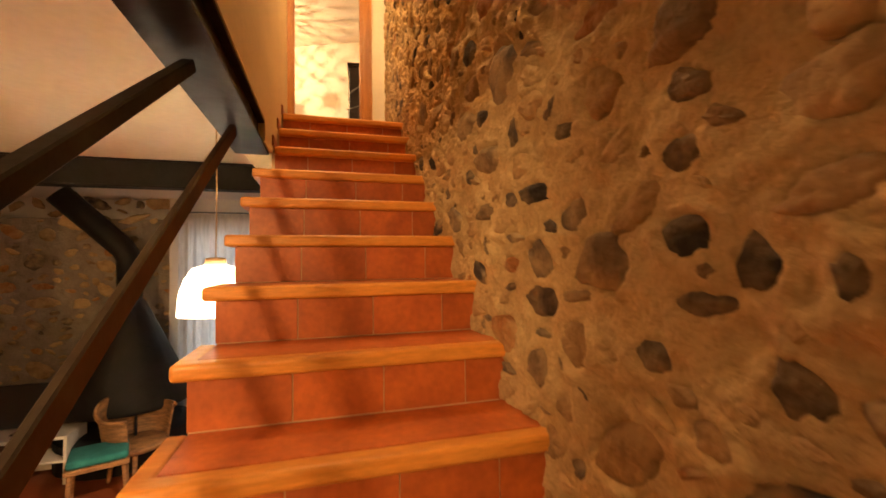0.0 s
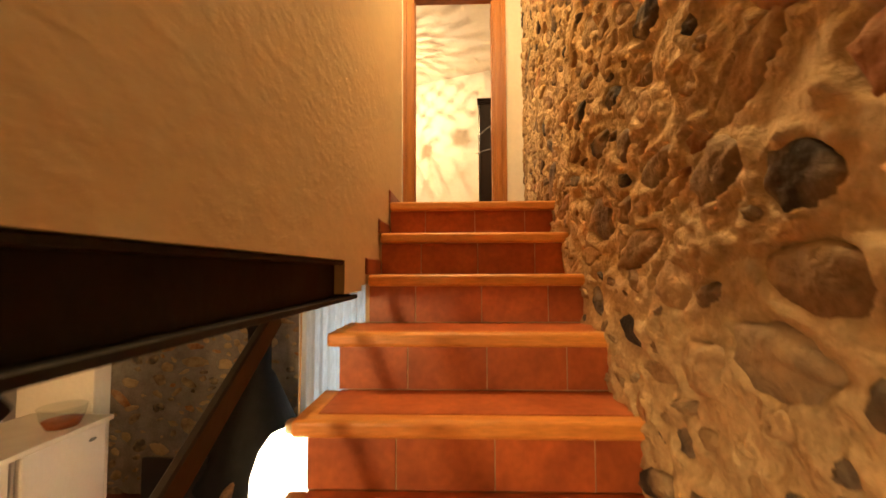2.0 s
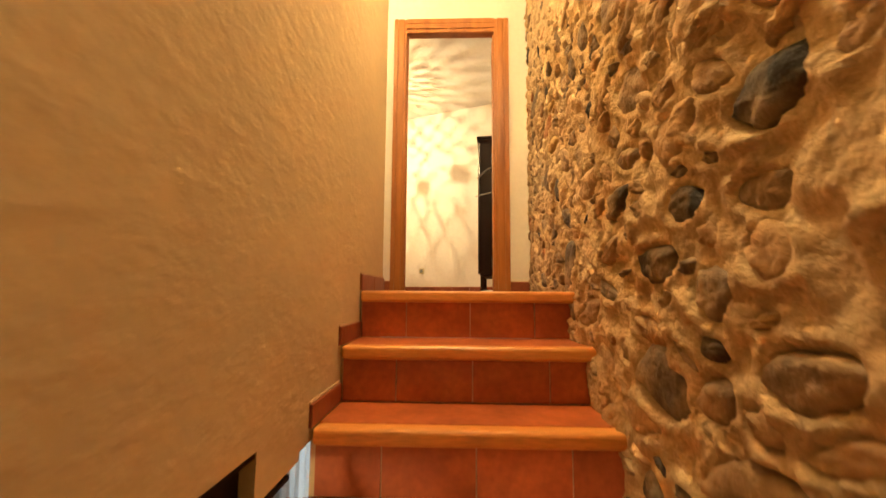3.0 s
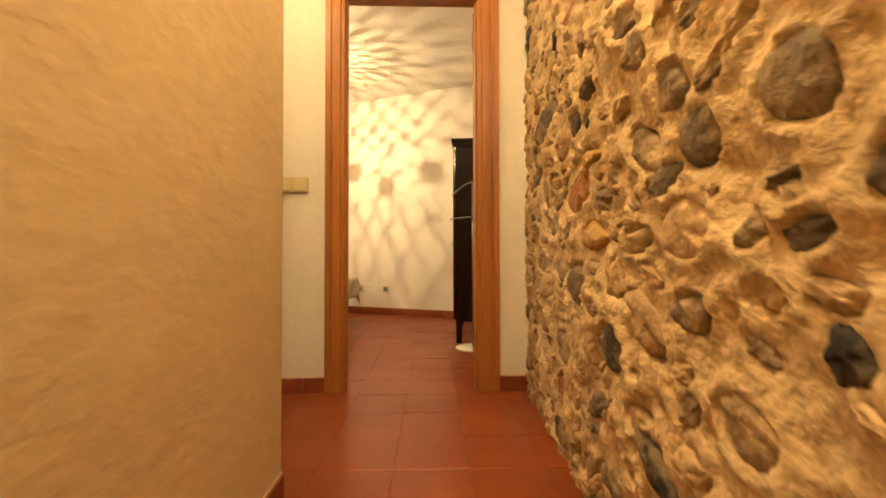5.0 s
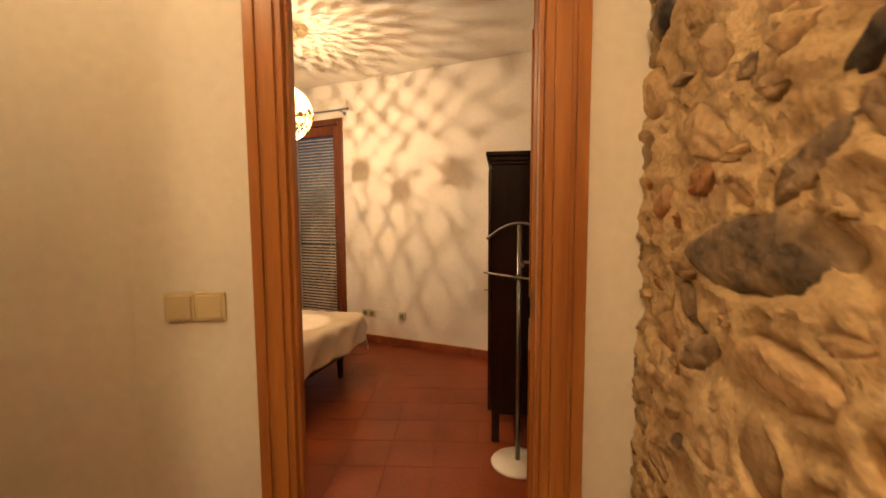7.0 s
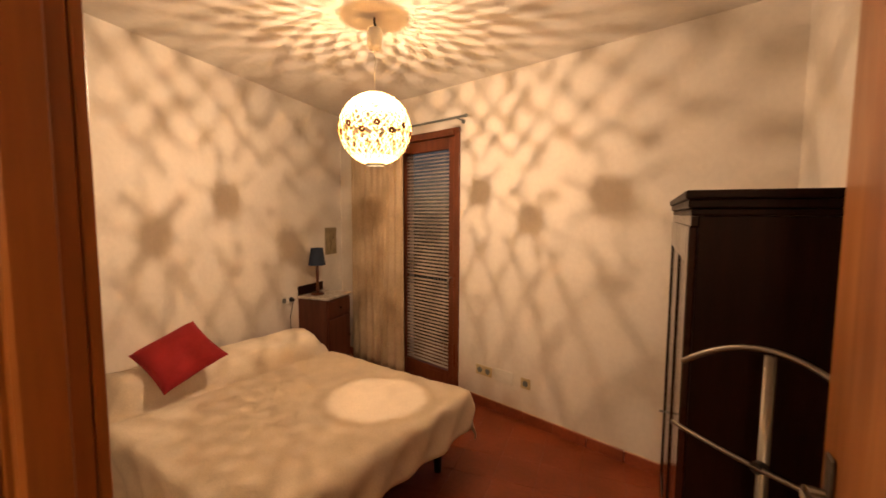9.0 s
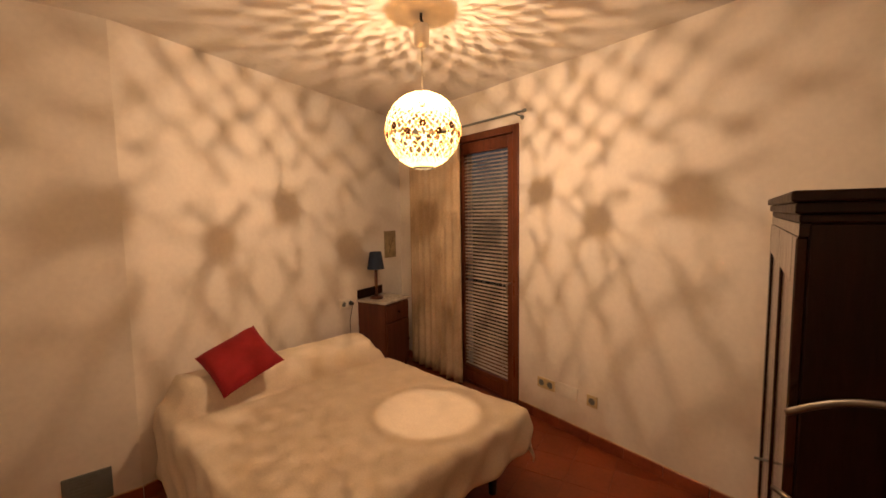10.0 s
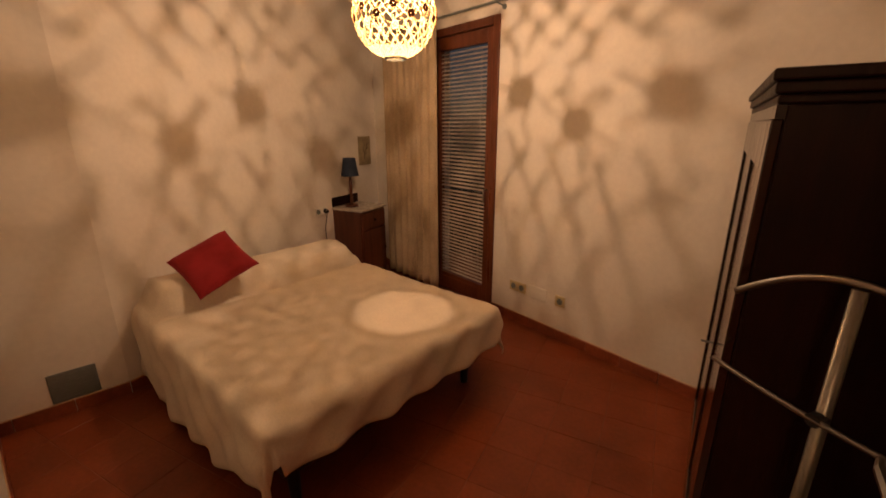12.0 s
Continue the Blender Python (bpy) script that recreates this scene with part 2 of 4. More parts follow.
def tube(bm, points, r, seg=8):
    """A round bar along points, with closed ends."""
    pts = [Vector(p) for p in points]
    rings, up = [], Vector((0.31, 0.17, 0.93))
    for i, p in enumerate(pts):
        d = (pts[min(i + 1, len(pts) - 1)] - pts[max(i - 1, 0)]).normalized()
        u = d.cross(up).normalized()
        v = d.cross(u)
        rad = r[i] if isinstance(r, (list, tuple)) else r
        rings.append([bm.verts.new(p + (u * math.cos(k * math.tau / seg) + v * math.sin(k * math.tau / seg)) * rad) for k in range(seg)])
    for r0, r1 in zip(rings, rings[1:]):
        for k in range(seg):
            bm.faces.new((r0[k], r0[(k + 1) % seg], r1[(k + 1) % seg], r1[k]))
    bm.faces.new(rings[0][::-1])
    bm.faces.new(rings[-1])


def lathe(bm, profile, seg=24, centre=(0, 0, 0)):
    """Turns (radius, z) pairs round the z axis."""
    c = Vector(centre)
    rings = [[bm.verts.new(c + Vector((r * math.cos(k * math.tau / seg), r * math.sin(k * math.tau / seg), z))) for k in range(seg)] for r, z in profile]
    for r0, r1 in zip(rings, rings[1:]):
        for k in range(seg):
            bm.faces.new((r0[k], r0[(k + 1) % seg], r1[(k + 1) % seg], r1[k]))


def prism(bm, outline, z0, z1):
    """An upright block over a plan outline."""
    lo = [bm.verts.new((x, y, z0)) for x, y in outline]
    hi = [bm.verts.new((x, y, z1)) for x, y in outline]
    k = len(outline)
    for i in range(k):
        bm.faces.new((lo[i], lo[(i + 1) % k], hi[(i + 1) % k], hi[i]))
    bm.faces.new(lo[::-1])
    bm.faces.new(hi)
    bmesh.ops.recalc_face_normals(bm, faces=bm.faces)


def finish(bm, name, mat_, smooth=False):
    me = bpy.data.meshes.new(name)
    bmesh.ops.recalc_face_normals(bm, faces=bm.faces)
    bm.to_mesh(me)
    bm.free()
    me.materials.append(mat_)
    if smooth:
        me.polygons.foreach_set("use_smooth", [True] * len(me.polygons))
    return me


def part(name, bm, mat_, parent=None, label="", smooth=False):
    ob = new(name, finish(bm, name, mat_, smooth))
    ob.parent = parent
    return tagged(ob, label)


def thing(name, m, label, category, group="", kind=""):
    ob = new(name)
    ob.empty_display_size = 0.1
    ob.matrix_basis = m
    return tagged(ob, label, category, group, kind)


def whole(name, bm, mat_, label, category, kind="", smooth=False, group=""):
    return tagged(part(name, bm, mat_, None, "", smooth), label, category, group, kind)


def wall_between(name, p, q, out, z0, z1, mat_, label, thick=0.14, holes=()):
    """A wall whose seen face runs from p to q; it thickens to the side of out. holes: (s0, s1, z0, z1) along the face."""
    p, q = Vector((*p, 0)), Vector((*q, 0))
    d = (q - p).normalized()
    nrm = Vector((-d.y, d.x, 0)) * out
    m = Matrix(((d.x, nrm.x, 0, p.x), (d.y, nrm.y, 0, p.y), (0, 0, 1, 0), (0, 0, 0, 1)))
    length, bm = (q - p).length, bmesh.new()
    cuts = sorted({0.0, length, *(s for h in holes for s in h[:2])})
    for s0, s1 in zip(cuts, cuts[1:]):
        inside = [h for h in holes if h[0] <= s0 + 1e-6 and s1 <= h[1] + 1e-6]
        levels = [(z0, z1)] if not inside else [(z0, inside[0][2]), (inside[0][3], z1)]
        for a, b in levels:
            if b - a > 0.005:
                box(bm, (s0, 0, a), (s1, thick, b), 0, m)
    bmesh.ops.remove_doubles(bm, verts=bm.verts, dist=0.0005)
    return whole(name, bm, mat_, label, "wall", "structure")


# ---- plan ----
GO, RISE = 0.256, 0.181          # one step: going and rise
DOOR_Y0, DOOR_Y1 = 1.47, 1.531    # the door wall's two faces
LOW = -RISE * 17                 # the lower floor
CEIL = 2.62
WIN_A, WIN_B = (-3.20, 5.32), (0.42, 3.82)
D0, D1, DTOP = -0.842, -0.160, 2.03
# the wall left of the door rounds off towards the landing
CURVE = [(-0.938, DOOR_Y0)] + [(-0.94 - 1.06 * math.sin(radians(a)), 0.62 + 0.85 * math.cos(radians(a)) ** 0.8) for a in range(6, 90, 6)] + [(-2.0, 0.56)]

# ---- large structure ----
wall_between("wall_bedroom_window", WIN_A, WIN_B, 1, 0, CEIL, M["bed_wall"], "white painted plaster wall with a balcony door", 0.25,
             holes=((0.93, 1.768, 0.0, 2.28),))
wall_between("wall_bedroom_bed", (-3.05, 2.58), WIN_A, 1, 0, CEIL, M["bed_wall"], "white painted plaster wall behind the bed", 0.2)
wall_between("wall_bedroom_niche", (-3.25, 2.05), (-3.05, 2.58), 1, 0, CEIL, M["bed_wall"], "white painted plaster wall beside the bed", 0.2)
wall_between("wall_bedroom_right", (0.42, 3.82), (0.42, DOOR_Y1), 1, 0, CEIL, M["bed_wall"], "white painted plaster wall behind the wardrobe", 0.2)

bm = bmesh.new()
prism(bm, (*CURVE[::-1], (-0.86, DOOR_Y0), (-0.86, DOOR_Y1), (-0.98, DOOR_Y1), (-3.25, 2.05), (-3.42, 2.05), (-3.42, CURVE[-1][1])), 0, CEIL)
box(bm, (-0.14, DOOR_Y0, 0), (0.42, DOOR_Y1, CEIL))
box(bm, (-0.86, DOOR_Y0, DTOP + 0.02), (-0.14, DOOR_Y1, CEIL))
whole("wall_door", bm, M["white_wall"], "white painted wall with a wooden door frame", "wall", "structure")

bm = bmesh.new()
box(bm, (-3.6, -0.2, CEIL), (0.9, 6.0, CEIL + 0.15))
box(bm, (-3.6, -5.2, CEIL), (0.9, -0.2, CEIL + 0.15))
whole("ceiling", bm, M["ceiling_paint"], "white plaster ceiling", "ceiling", "structure")

# the plaster wall beside the stairs, standing on a steel beam
bm = bmesh.new()
outline = [(-5.0, -0.316), (-0.80, -0.316), (-0.80, -0.42), (-0.57, -0.42), (-0.57, -0.40), (0.54, -0.40), (0.54, CEIL), (-5.0, CEIL)]
lo = [bm.verts.new((-0.83, y, z)) for y, z in outline]
hi = [bm.verts.new((-0.98, y, z)) for y, z in outline]
for i in range(len(outline)):
    j = (i + 1) % len(outline)
    bm.faces.new((lo[i], lo[j], hi[j], hi[i]))
bm.faces.new(lo)
bm.faces.new(hi[::-1])
whole("wall_stair_plaster", bm, M["plaster"], "ochre trowelled plaster wall beside the stairs", "wall", "structure")
wall_between("wall_landing_end", (-2.0, 0.54), (-2.0, 0.559), -1, 0, CEIL, M["white_wall"], "white painted wall at the landing", 0.15)
wall_between("wall_landing_back", (-0.98, 0.54), (-2.0, 0.54), -1, 0, CEIL, M["white_wall"], "white painted wall at the landing", 0.15)

# floors between the storeys
bm = bmesh.new()
box(bm, (-3.6, 0.058, -0.13), (0.42, 6.0, -0.008))
box(bm, (-5.4, -5.2, -0.15), (-0.99, 0.0, -0.03))
whole("floor_slab", bm, M["grout"], "mortar bed under terracotta floor tiles", "floor", "structure")
bm = bmesh.new()
box(bm, (-5.4, -5.2, -0.19), (-0.99, 3.4, -0.152))
whole("ceiling_living", bm, M["ceiling_paint"], "cream plaster ceiling of the living room", "ceiling", "structure")
bm = bmesh.new()
box(bm, (-5.4, -5.4, LOW - 0.12), (0.6, 6.0, LOW))
whole("floor_living", bm, M["terracotta_floor"], "dark terracotta floor of the living room", "floor", "structure")
wall_between("wall_living_window", (-2.42, 3.05), (0.5, 3.05), 1, LOW, -0.19, M["white_wall"], "pale wall with a curtained window", 0.25,
             holes=((0.2, 1.3, LOW + 0.5, LOW + 2.5),))
wall_between("wall_living_side", (-5.4, 3.3), (-2.42, 3.3), 1, LOW, -0.19, M["white_wall"], "wall behind the field stones", 0.2)
wall_between("wall_living_left", (-5.4, -5.2), (-5.4, 3.3), 1, LOW, -0.15, M["white_wall"], "white wall of the living room", 0.2)
# added unseen partition: keeps the kitchen lamp off the stone wall's near end
wall_between("wall_stair_foot", (-1.06, -5.2), (-1.06, -3.43), 1, LOW, -0.19, M["white_wall"], "white wall added out of view to shade the stone wall", 0.12)
wall_between("wall_living_back", (0.5, -5.2), (-5.4, -5.2), 1, LOW, CEIL, M["white_wall"], "white wall behind the stairs", 0.2)

# steel beams
def steel_beam(p, q, w, h, label):
    """An I-beam with its top at the height of p and q."""
    p, q = Vector(p), Vector(q)
    d = (q - p).normalized()
    s = Vector((-d.y, d.x, 0))
    m = Matrix(((d.x, s.x, 0, p.x), (d.y, s.y, 0, p.y), (0, 0, 1, p.z), (0, 0, 0, 1)))
    length, bm_ = (q - p).length, bmesh.new()
    box(bm_, (0, -w / 2, -0.012), (length, w / 2, 0), 0.002, m)
    box(bm_, (0, -w / 2, -h), (length, w / 2, -h + 0.014), 0.002, m)
    box(bm_, (0, -w * 0.32, -h + 0.0145), (length, w * 0.32, -0.0125), 0, m)
    return whole("steel_beam", bm_, M["black_steel"], label, "beam", "structure")


steel_beam((-0.915, -5.0, -0.318), (-0.915, -0.62, -0.318), 0.165, 0.126, "black painted steel beam under the stair wall")
steel_beam((-3.36, 0.87, -0.19), (-0.99, 0.87, -0.19), 0.14, 0.22, "black painted steel beam across the living room")

# ---- stairs ----
stairs = thing("stairs", pose(0, 0, 0), "terracotta tiled stairs with orange wooden nosings", "stairs", kind="structure")
def left_end(k):
    return -0.82 if k <= 2 else -0.895 - 0.01 * (k - 3)


bm = bmesh.new()
for k in range(0, 18):
    x0 = -0.835 if k <= 3 else left_end(k) + 0.035
    y0, y1 = -GO * k + 0.03, -GO * (k - 1) + 0.03
    if k == 0:
        continue
    box(bm, (x0, y0 + 0.009, LOW), (0.02, y1 + 0.009, -RISE * k - 0.012))
part("stair_body", bm, M["plaster"], stairs)
for k in range(0, 17):
    x0, y, z = left_end(k), -GO * k, -RISE * k
    bm = bmesh.new()
    box(bm, (x0, y, z - 0.045), (0.03, y + 0.062, z), 0.012, seg=3)
    if k > 2:
        box(bm, (x0, y + 0.05, z - 0.045), (x0 + 0.05, y + GO + 0.028, z - 0.001), 0.008, seg=2)
    part("nosing", bm, M["nosing"], stairs)
    if k:
        bm = bmesh.new()
        box(bm, (x0 + (0.051 if k > 2 else 0.0), y + 0.064, z - 0.02), (0.03, y + GO + 0.028, z - 0.002))
        part("tread", bm, M["terracotta"], stairs)
    bm = bmesh.new()
    box(bm, (x0 + (0.034 if k > 2 else 0), y + 0.034, z - RISE + 0.002), (0.03, y + 0.039, z - 0.0455))
    part("riser_grout", bm, M["grout"], stairs)
    edges = [x0 + (0.033 if k > 2 else 0)] + [e for e in (-0.892, -0.642, -0.391, -0.140) if e > x0 + 0.08] + [0.03]
    for a, b in zip(edges, edges[1:]):
        bm = bmesh.new()
        box(bm, (a + 0.002, y + 0.030, z - RISE + 0.0005), (b - 0.002, y + 0.0345, z - 0.0458))
        part("riser_tile", bm, M["terracotta"], stairs)


# ---- door, frames, skirting ----
casing = tagged(thing("door_frame", pose(0, 0, 0), "honey-brown moulded wooden door frame", "door frame"), kind="structure")
for face, side in ((DOOR_Y0, -1), (DOOR_Y1, 1)):
    for x0, x1 in ((D0 - 0.097, D0), (D1, D1 + 0.110)):
        bm = bmesh.new()
        for a, b, d in ((0.0, 0.30, 0.022), (0.30, 0.42, 0.014), (0.42, 0.80, 0.020), (0.80, 1.0, 0.010)):
            s0, s1 = (x0 + (x1 - x0) * a, x0 + (x1 - x0) * b) if x1 < -0.5 else (x1 - (x1 - x0) * b, x1 - (x1 - x0) * a)
            box(bm, (s0, min(face, face + side * d), 0.0), (s1, max(face, face + side * d), DTOP + 0.108), 0.0012)
        part("architrave", bm, M["door_wood"], casing)
    bm = bmesh.new()
    for a, b, d in ((0.0, 0.03, 0.010), (0.03, 0.07, 0.020), (0.07, 0.108, 0.022)):
        box(bm, (D0 - 0.0, min(face, face + side * d), DTOP + a), (D1, max(face, face + side * d), DTOP + b), 0.0012)
    part("architrave", bm, M["door_wood"], casing)
for x0, x1 in ((D0 - 0.018, D0), (D1, D1 + 0.018)):
    bm = bmesh.new()
    box(bm, (x0, DOOR_Y0 + 0.001, 0), (x1, DOOR_Y1 - 0.001, DTOP), 0.002)
    stop = (x1, x1 + 0.012) if x0 < -0.5 else (x0 - 0.012, x0)
    box(bm, (stop[0], DOOR_Y0 + 0.006, 0), (stop[1], DOOR_Y0 + 0.040, DTOP - 0.012), 0.003)
    part("jamb", bm, M["door_wood"], casing)
bm = bmesh.new()
box(bm, (D0, DOOR_Y0 + 0.001, DTOP - 0.002), (D1, DOOR_Y1 - 0.001, DTOP + 0.018), 0.002)
part("head_jamb", bm, M["door_wood"], casing)

door = tagged(thing("door_1", pose(-0.152, DOOR_Y1 + 0.045, 0.008, 0, 0, -9.5), "honey-brown wooden door standing open into the bedroom", "door"), kind="structure")
bm = bmesh.new()
box(bm, (-0.02, 0, 0), (0.02, 0.68, 2.015), 0.003)
part("leaf", bm, M["door_wood"], door)
for z0, z1 in ((0.18, 0.85), (1.02, 1.86)):
    for sx in (-1, 1):
        bm = bmesh.new()
        box(bm, (min(sx * 0.02, sx * 0.026), 0.12, z0), (max(sx * 0.02, sx * 0.026), 0.56, z1), 0.004)
        part("panel", bm, M["door_wood"], door)
for sx in (-1, 1):
    bm = bmesh.new()
    box(bm, (min(sx * 0.0205, sx * 0.027), 0.60, 0.95), (max(sx * 0.0205, sx * 0.027), 0.64, 1.15), 0.004)
    tube(bm, [(sx * 0.024, 0.62, 1.08), (sx * 0.055, 0.62, 1.08), (sx * 0.058, 0.60, 1.08), (sx * 0.056, 0.51, 1.078)], 0.008)
    part("door_handle", bm, M["chrome"], door, "brushed metal lever handle")
for z in (0.22, 1.03, 1.86):
    bm = bmesh.new()
    tube(bm, [(0.0, -0.018, z - 0.05), (0.0, -0.018, z + 0.05)], 0.009, 10)
    box(bm, (-0.022, -0.016, z - 0.045), (-0.0205, 0.02, z + 0.045))
    part("hinge", bm, M["chrome"], door, "pale metal hinge")

# terracotta skirting, tile by tile
skirt = thing("skirting", pose(0, 0, 0), "terracotta tile skirting along the foot of the walls", "skirting", kind="structure")


def skirting_run(p, q, z=0.0, h=0.075, piece=0.25, thick=0.010, parent=None):
    p, q = Vector((*p, z)), Vector((*q, z))
    d, length = (q - p).normalized(), (q - p).length
    nrm, k = Vector((-d.y, d.x, 0)), 0
    m = Matrix(((d.x, nrm.x, 0, p.x), (d.y, nrm.y, 0, p.y), (0, 0, 1, z), (0, 0, 0, 1)))
    while k * piece < length - 0.01:
        bm_ = bmesh.new()
        box(bm_, (k * piece + 0.0015, 0, 0), (min((k + 1) * piece, length) - 0.0015, thick, h), 0.002, m)
        part("skirting_tile", bm_, M["skirting"], skirt)
        k += 1
    bm_ = bmesh.new()
    box(bm_, (0, 0.0004, h), (length, thick * 0.5, h + 0.006), 0, m)
    part("skirting_grout", bm_, M["grout"], skirt)


for a, b in zip(CURVE, CURVE[1:]):
    skirting_run(a, b, piece=0.12)
skirting_run((0.12, DOOR_Y0), (-0.049, DOOR_Y0))
skirting_run(WIN_B, (-1.566, 4.643))
skirting_run((-2.341, 4.964), WIN_A)
skirting_run(WIN_A, (-3.05, 2.58))
skirting_run((-3.05, 2.58), (-3.25, 2.05))
skirting_run((-3.25, 2.05), (-0.98, DOOR_Y1))
skirting_run((-0.83, 0.54), (-0.83, 0.03), piece=0.26, h=0.065)
for k in (1, 2):
    skirting_run((-0.83, -GO * (k - 1) + 0.028), (-0.83, -GO * k), z=-RISE * k, piece=0.3, h=0.06)

# ---- bedroom ----
WD = (Vector(WIN_B) - Vector(WIN_A)).normalized()
WIN_M = Matrix(((WD.x, WD.y, 0, WIN_A[0]), (WD.y, -WD.x, 0, WIN_A[1]), (0, 0, 1, 0), (0, 0, 0, 1)))  # along the wall, out of it into the room, up


def on_window_wall(s, z=0.0, off=0.0):
    return WIN_M @ Matrix.Translation((s, off, z))


# balcony door with a slatted blind
win = tagged(thing("window_1", WIN_M, "dark red-brown wooden balcony door with a slatted blind", "balcony door"), kind="structure")
S0, S1, ZT = 0.93, 1.768, 2.28
for a, b in (((S0, -0.11, 0), (S0 + 0.06, 0.015, ZT)), ((S1 - 0.06, -0.11, 0), (S1, 0.015, ZT)), ((S0 + 0.06, -0.11, ZT - 0.06), (S1 - 0.06, 0.015, ZT))):
    bm = bmesh.new()
    box(bm, a, b, 0.006, seg=2)
    part("window_frame", bm, M["window_wood"], win)
leaf = part("sash", bmesh.new(), M["window_wood"], win)
bm = bmesh.new()
for a, b in (((S0 + 0.062, -0.06, 0.02), (S0 + 0.15, -0.008, ZT - 0.065)), ((S1 - 0.135, -0.06, 0.02), (S1 - 0.062, -0.008, ZT - 0.065)),
             ((S0 + 0.15, -0.06, ZT - 0.165), (S1 - 0.135, -0.008, ZT - 0.065)), ((S0 + 0.15, -0.06, 0.02), (S1 - 0.135, -0.008, 0.18))):
    box(bm, a, b, 0.006, seg=2)
box(bm, (S0 + 0.19, -0.008, 0.05), (S1 - 0.19, 0.0, 0.15), 0.004)
bm.to_mesh(leaf.data)
bm.free()
bm = bmesh.new()
box(bm, (S0 + 0.15, -0.056, 0.18), (S1 - 0.135, -0.052, ZT - 0.165))
part("pane", bm, M["clear"], win)
for s in (S0 + 0.2, S1 - 0.2):
    bm = bmesh.new()
    tube(bm, [(s, -0.018, 0.19), (s, -0.018, ZT - 0.2)], 0.0018, 5)
    part("blind_cord", bm, M["slat"], win)
bm = bmesh.new()
tube(bm, [(S1 - 0.10, -0.008, 1.02), (S1 - 0.10, 0.03, 1.02), (S1 - 0.10, 0.035, 1.0), (S1 - 0.10, 0.035, 0.92)], 0.008)
part("window_handle", bm, M["chrome"], win, "small metal window handle")
slat_me = None
for k in range(60):
    if slat_me is None:
        bm = bmesh.new()
        box(bm, (S0 + 0.152, -0.009, -0.0012), (S1 - 0.137, 0.009, 0.0012), 0, pose(0, 0, 0, -48))
        slat_me = finish(bm, "slat", M["slat"])
    ob = new("slat", slat_me)
    ob.parent = win
    ob.location = (0, -0.031, 0.20 + k * 0.0318 + (0.012 if k > 24 else 0.0))

# curtain on a rod
rod = thing("curtain_rod", on_window_wall(0, 2.336, 0.09), "thin dull metal curtain rod above the balcony door", "curtain rod")
bm = bmesh.new()
tube(bm, [(0.30, 0, 0), (1.88, 0, 0)], 0.009, 10)
part("pole", bm, M["grey_metal"], rod)
for s, e in ((0.30, -1), (1.88, 1)):
    bm = bmesh.new()
    lathe(bm, [(0.001, -0.02), (0.012, -0.014), (0.015, 0.0), (0.011, 0.014), (0.001, 0.02)], 10)
    bmesh.ops.transform(bm, matrix=pose(s + e * 0.018, 0, 0, 0, 90), verts=bm.verts)
    part("finial", bm, M["grey_metal"], rod, smooth=True)
for s in (0.42, 1.80):
    bm = bmesh.new()
    tube(bm, [(s, 0, -0.004), (s, -0.06, -0.012), (s, -0.09, -0.02)], 0.005)
    cone(bm, (s, -0.0895, -0.02), (s, -0.082, -0.02), 0.018, 0.018, 12)
    part("bracket", bm, M["grey_metal"], rod)


def cloth(name, mat_, m, s0, s1, z0, z1, folds, depth, label, category, seed=0, nu=110, nv=24, tie=0.0):
    """A hanging cloth with uneven upright folds."""
    rng = random.Random(seed)
    ph = [rng.uniform(0, 6.28) for _ in range(4)]
    bm_, grid = bmesh.new(), []
    for j in range(nv + 1):
        v = j / nv
        row = []
        for i in range(nu + 1):
            u = i / nu
            w = math.sin(u * folds * math.tau + ph[0] + 0.5 * math.sin(v * 3 + ph[1])) + 0.45 * math.sin(u * folds * 2.3 * math.tau + ph[2] + v) + 0.3 * math.sin(u * 9 + ph[3])
            squeeze = 1 - tie * math.sin(math.pi * v) * 0.5
            uu = 0.5 + (u - 0.5) * squeeze
            row.append(bm_.verts.new((s0 + (s1 - s0) * uu, w * depth * (0.55 + 0.45 * v), z1 + (z0 - z1) * v + 0.004 * math.sin(u * 40))))
        grid.append(row)
    for r0, r1 in zip(grid, grid[1:]):
        for i in range(nu):
            bm_.faces.new((r0[i], r0[i + 1], r1[i + 1], r1[i]))
    ob = whole(name, bm_, mat_, label, category, smooth=True)
    ob.matrix_basis = m
    sol = ob.modifiers.new("thickness", "SOLIDIFY")
    sol.thickness = 0.002
    return ob


cloth("curtain", M["curtain"], on_window_wall(0, 0, 0.09), 0.37, 1.14, 0.03, 2.325, 6.5, 0.022, "long beige cotton curtain drawn aside at the balcony door", "curtain", 4)

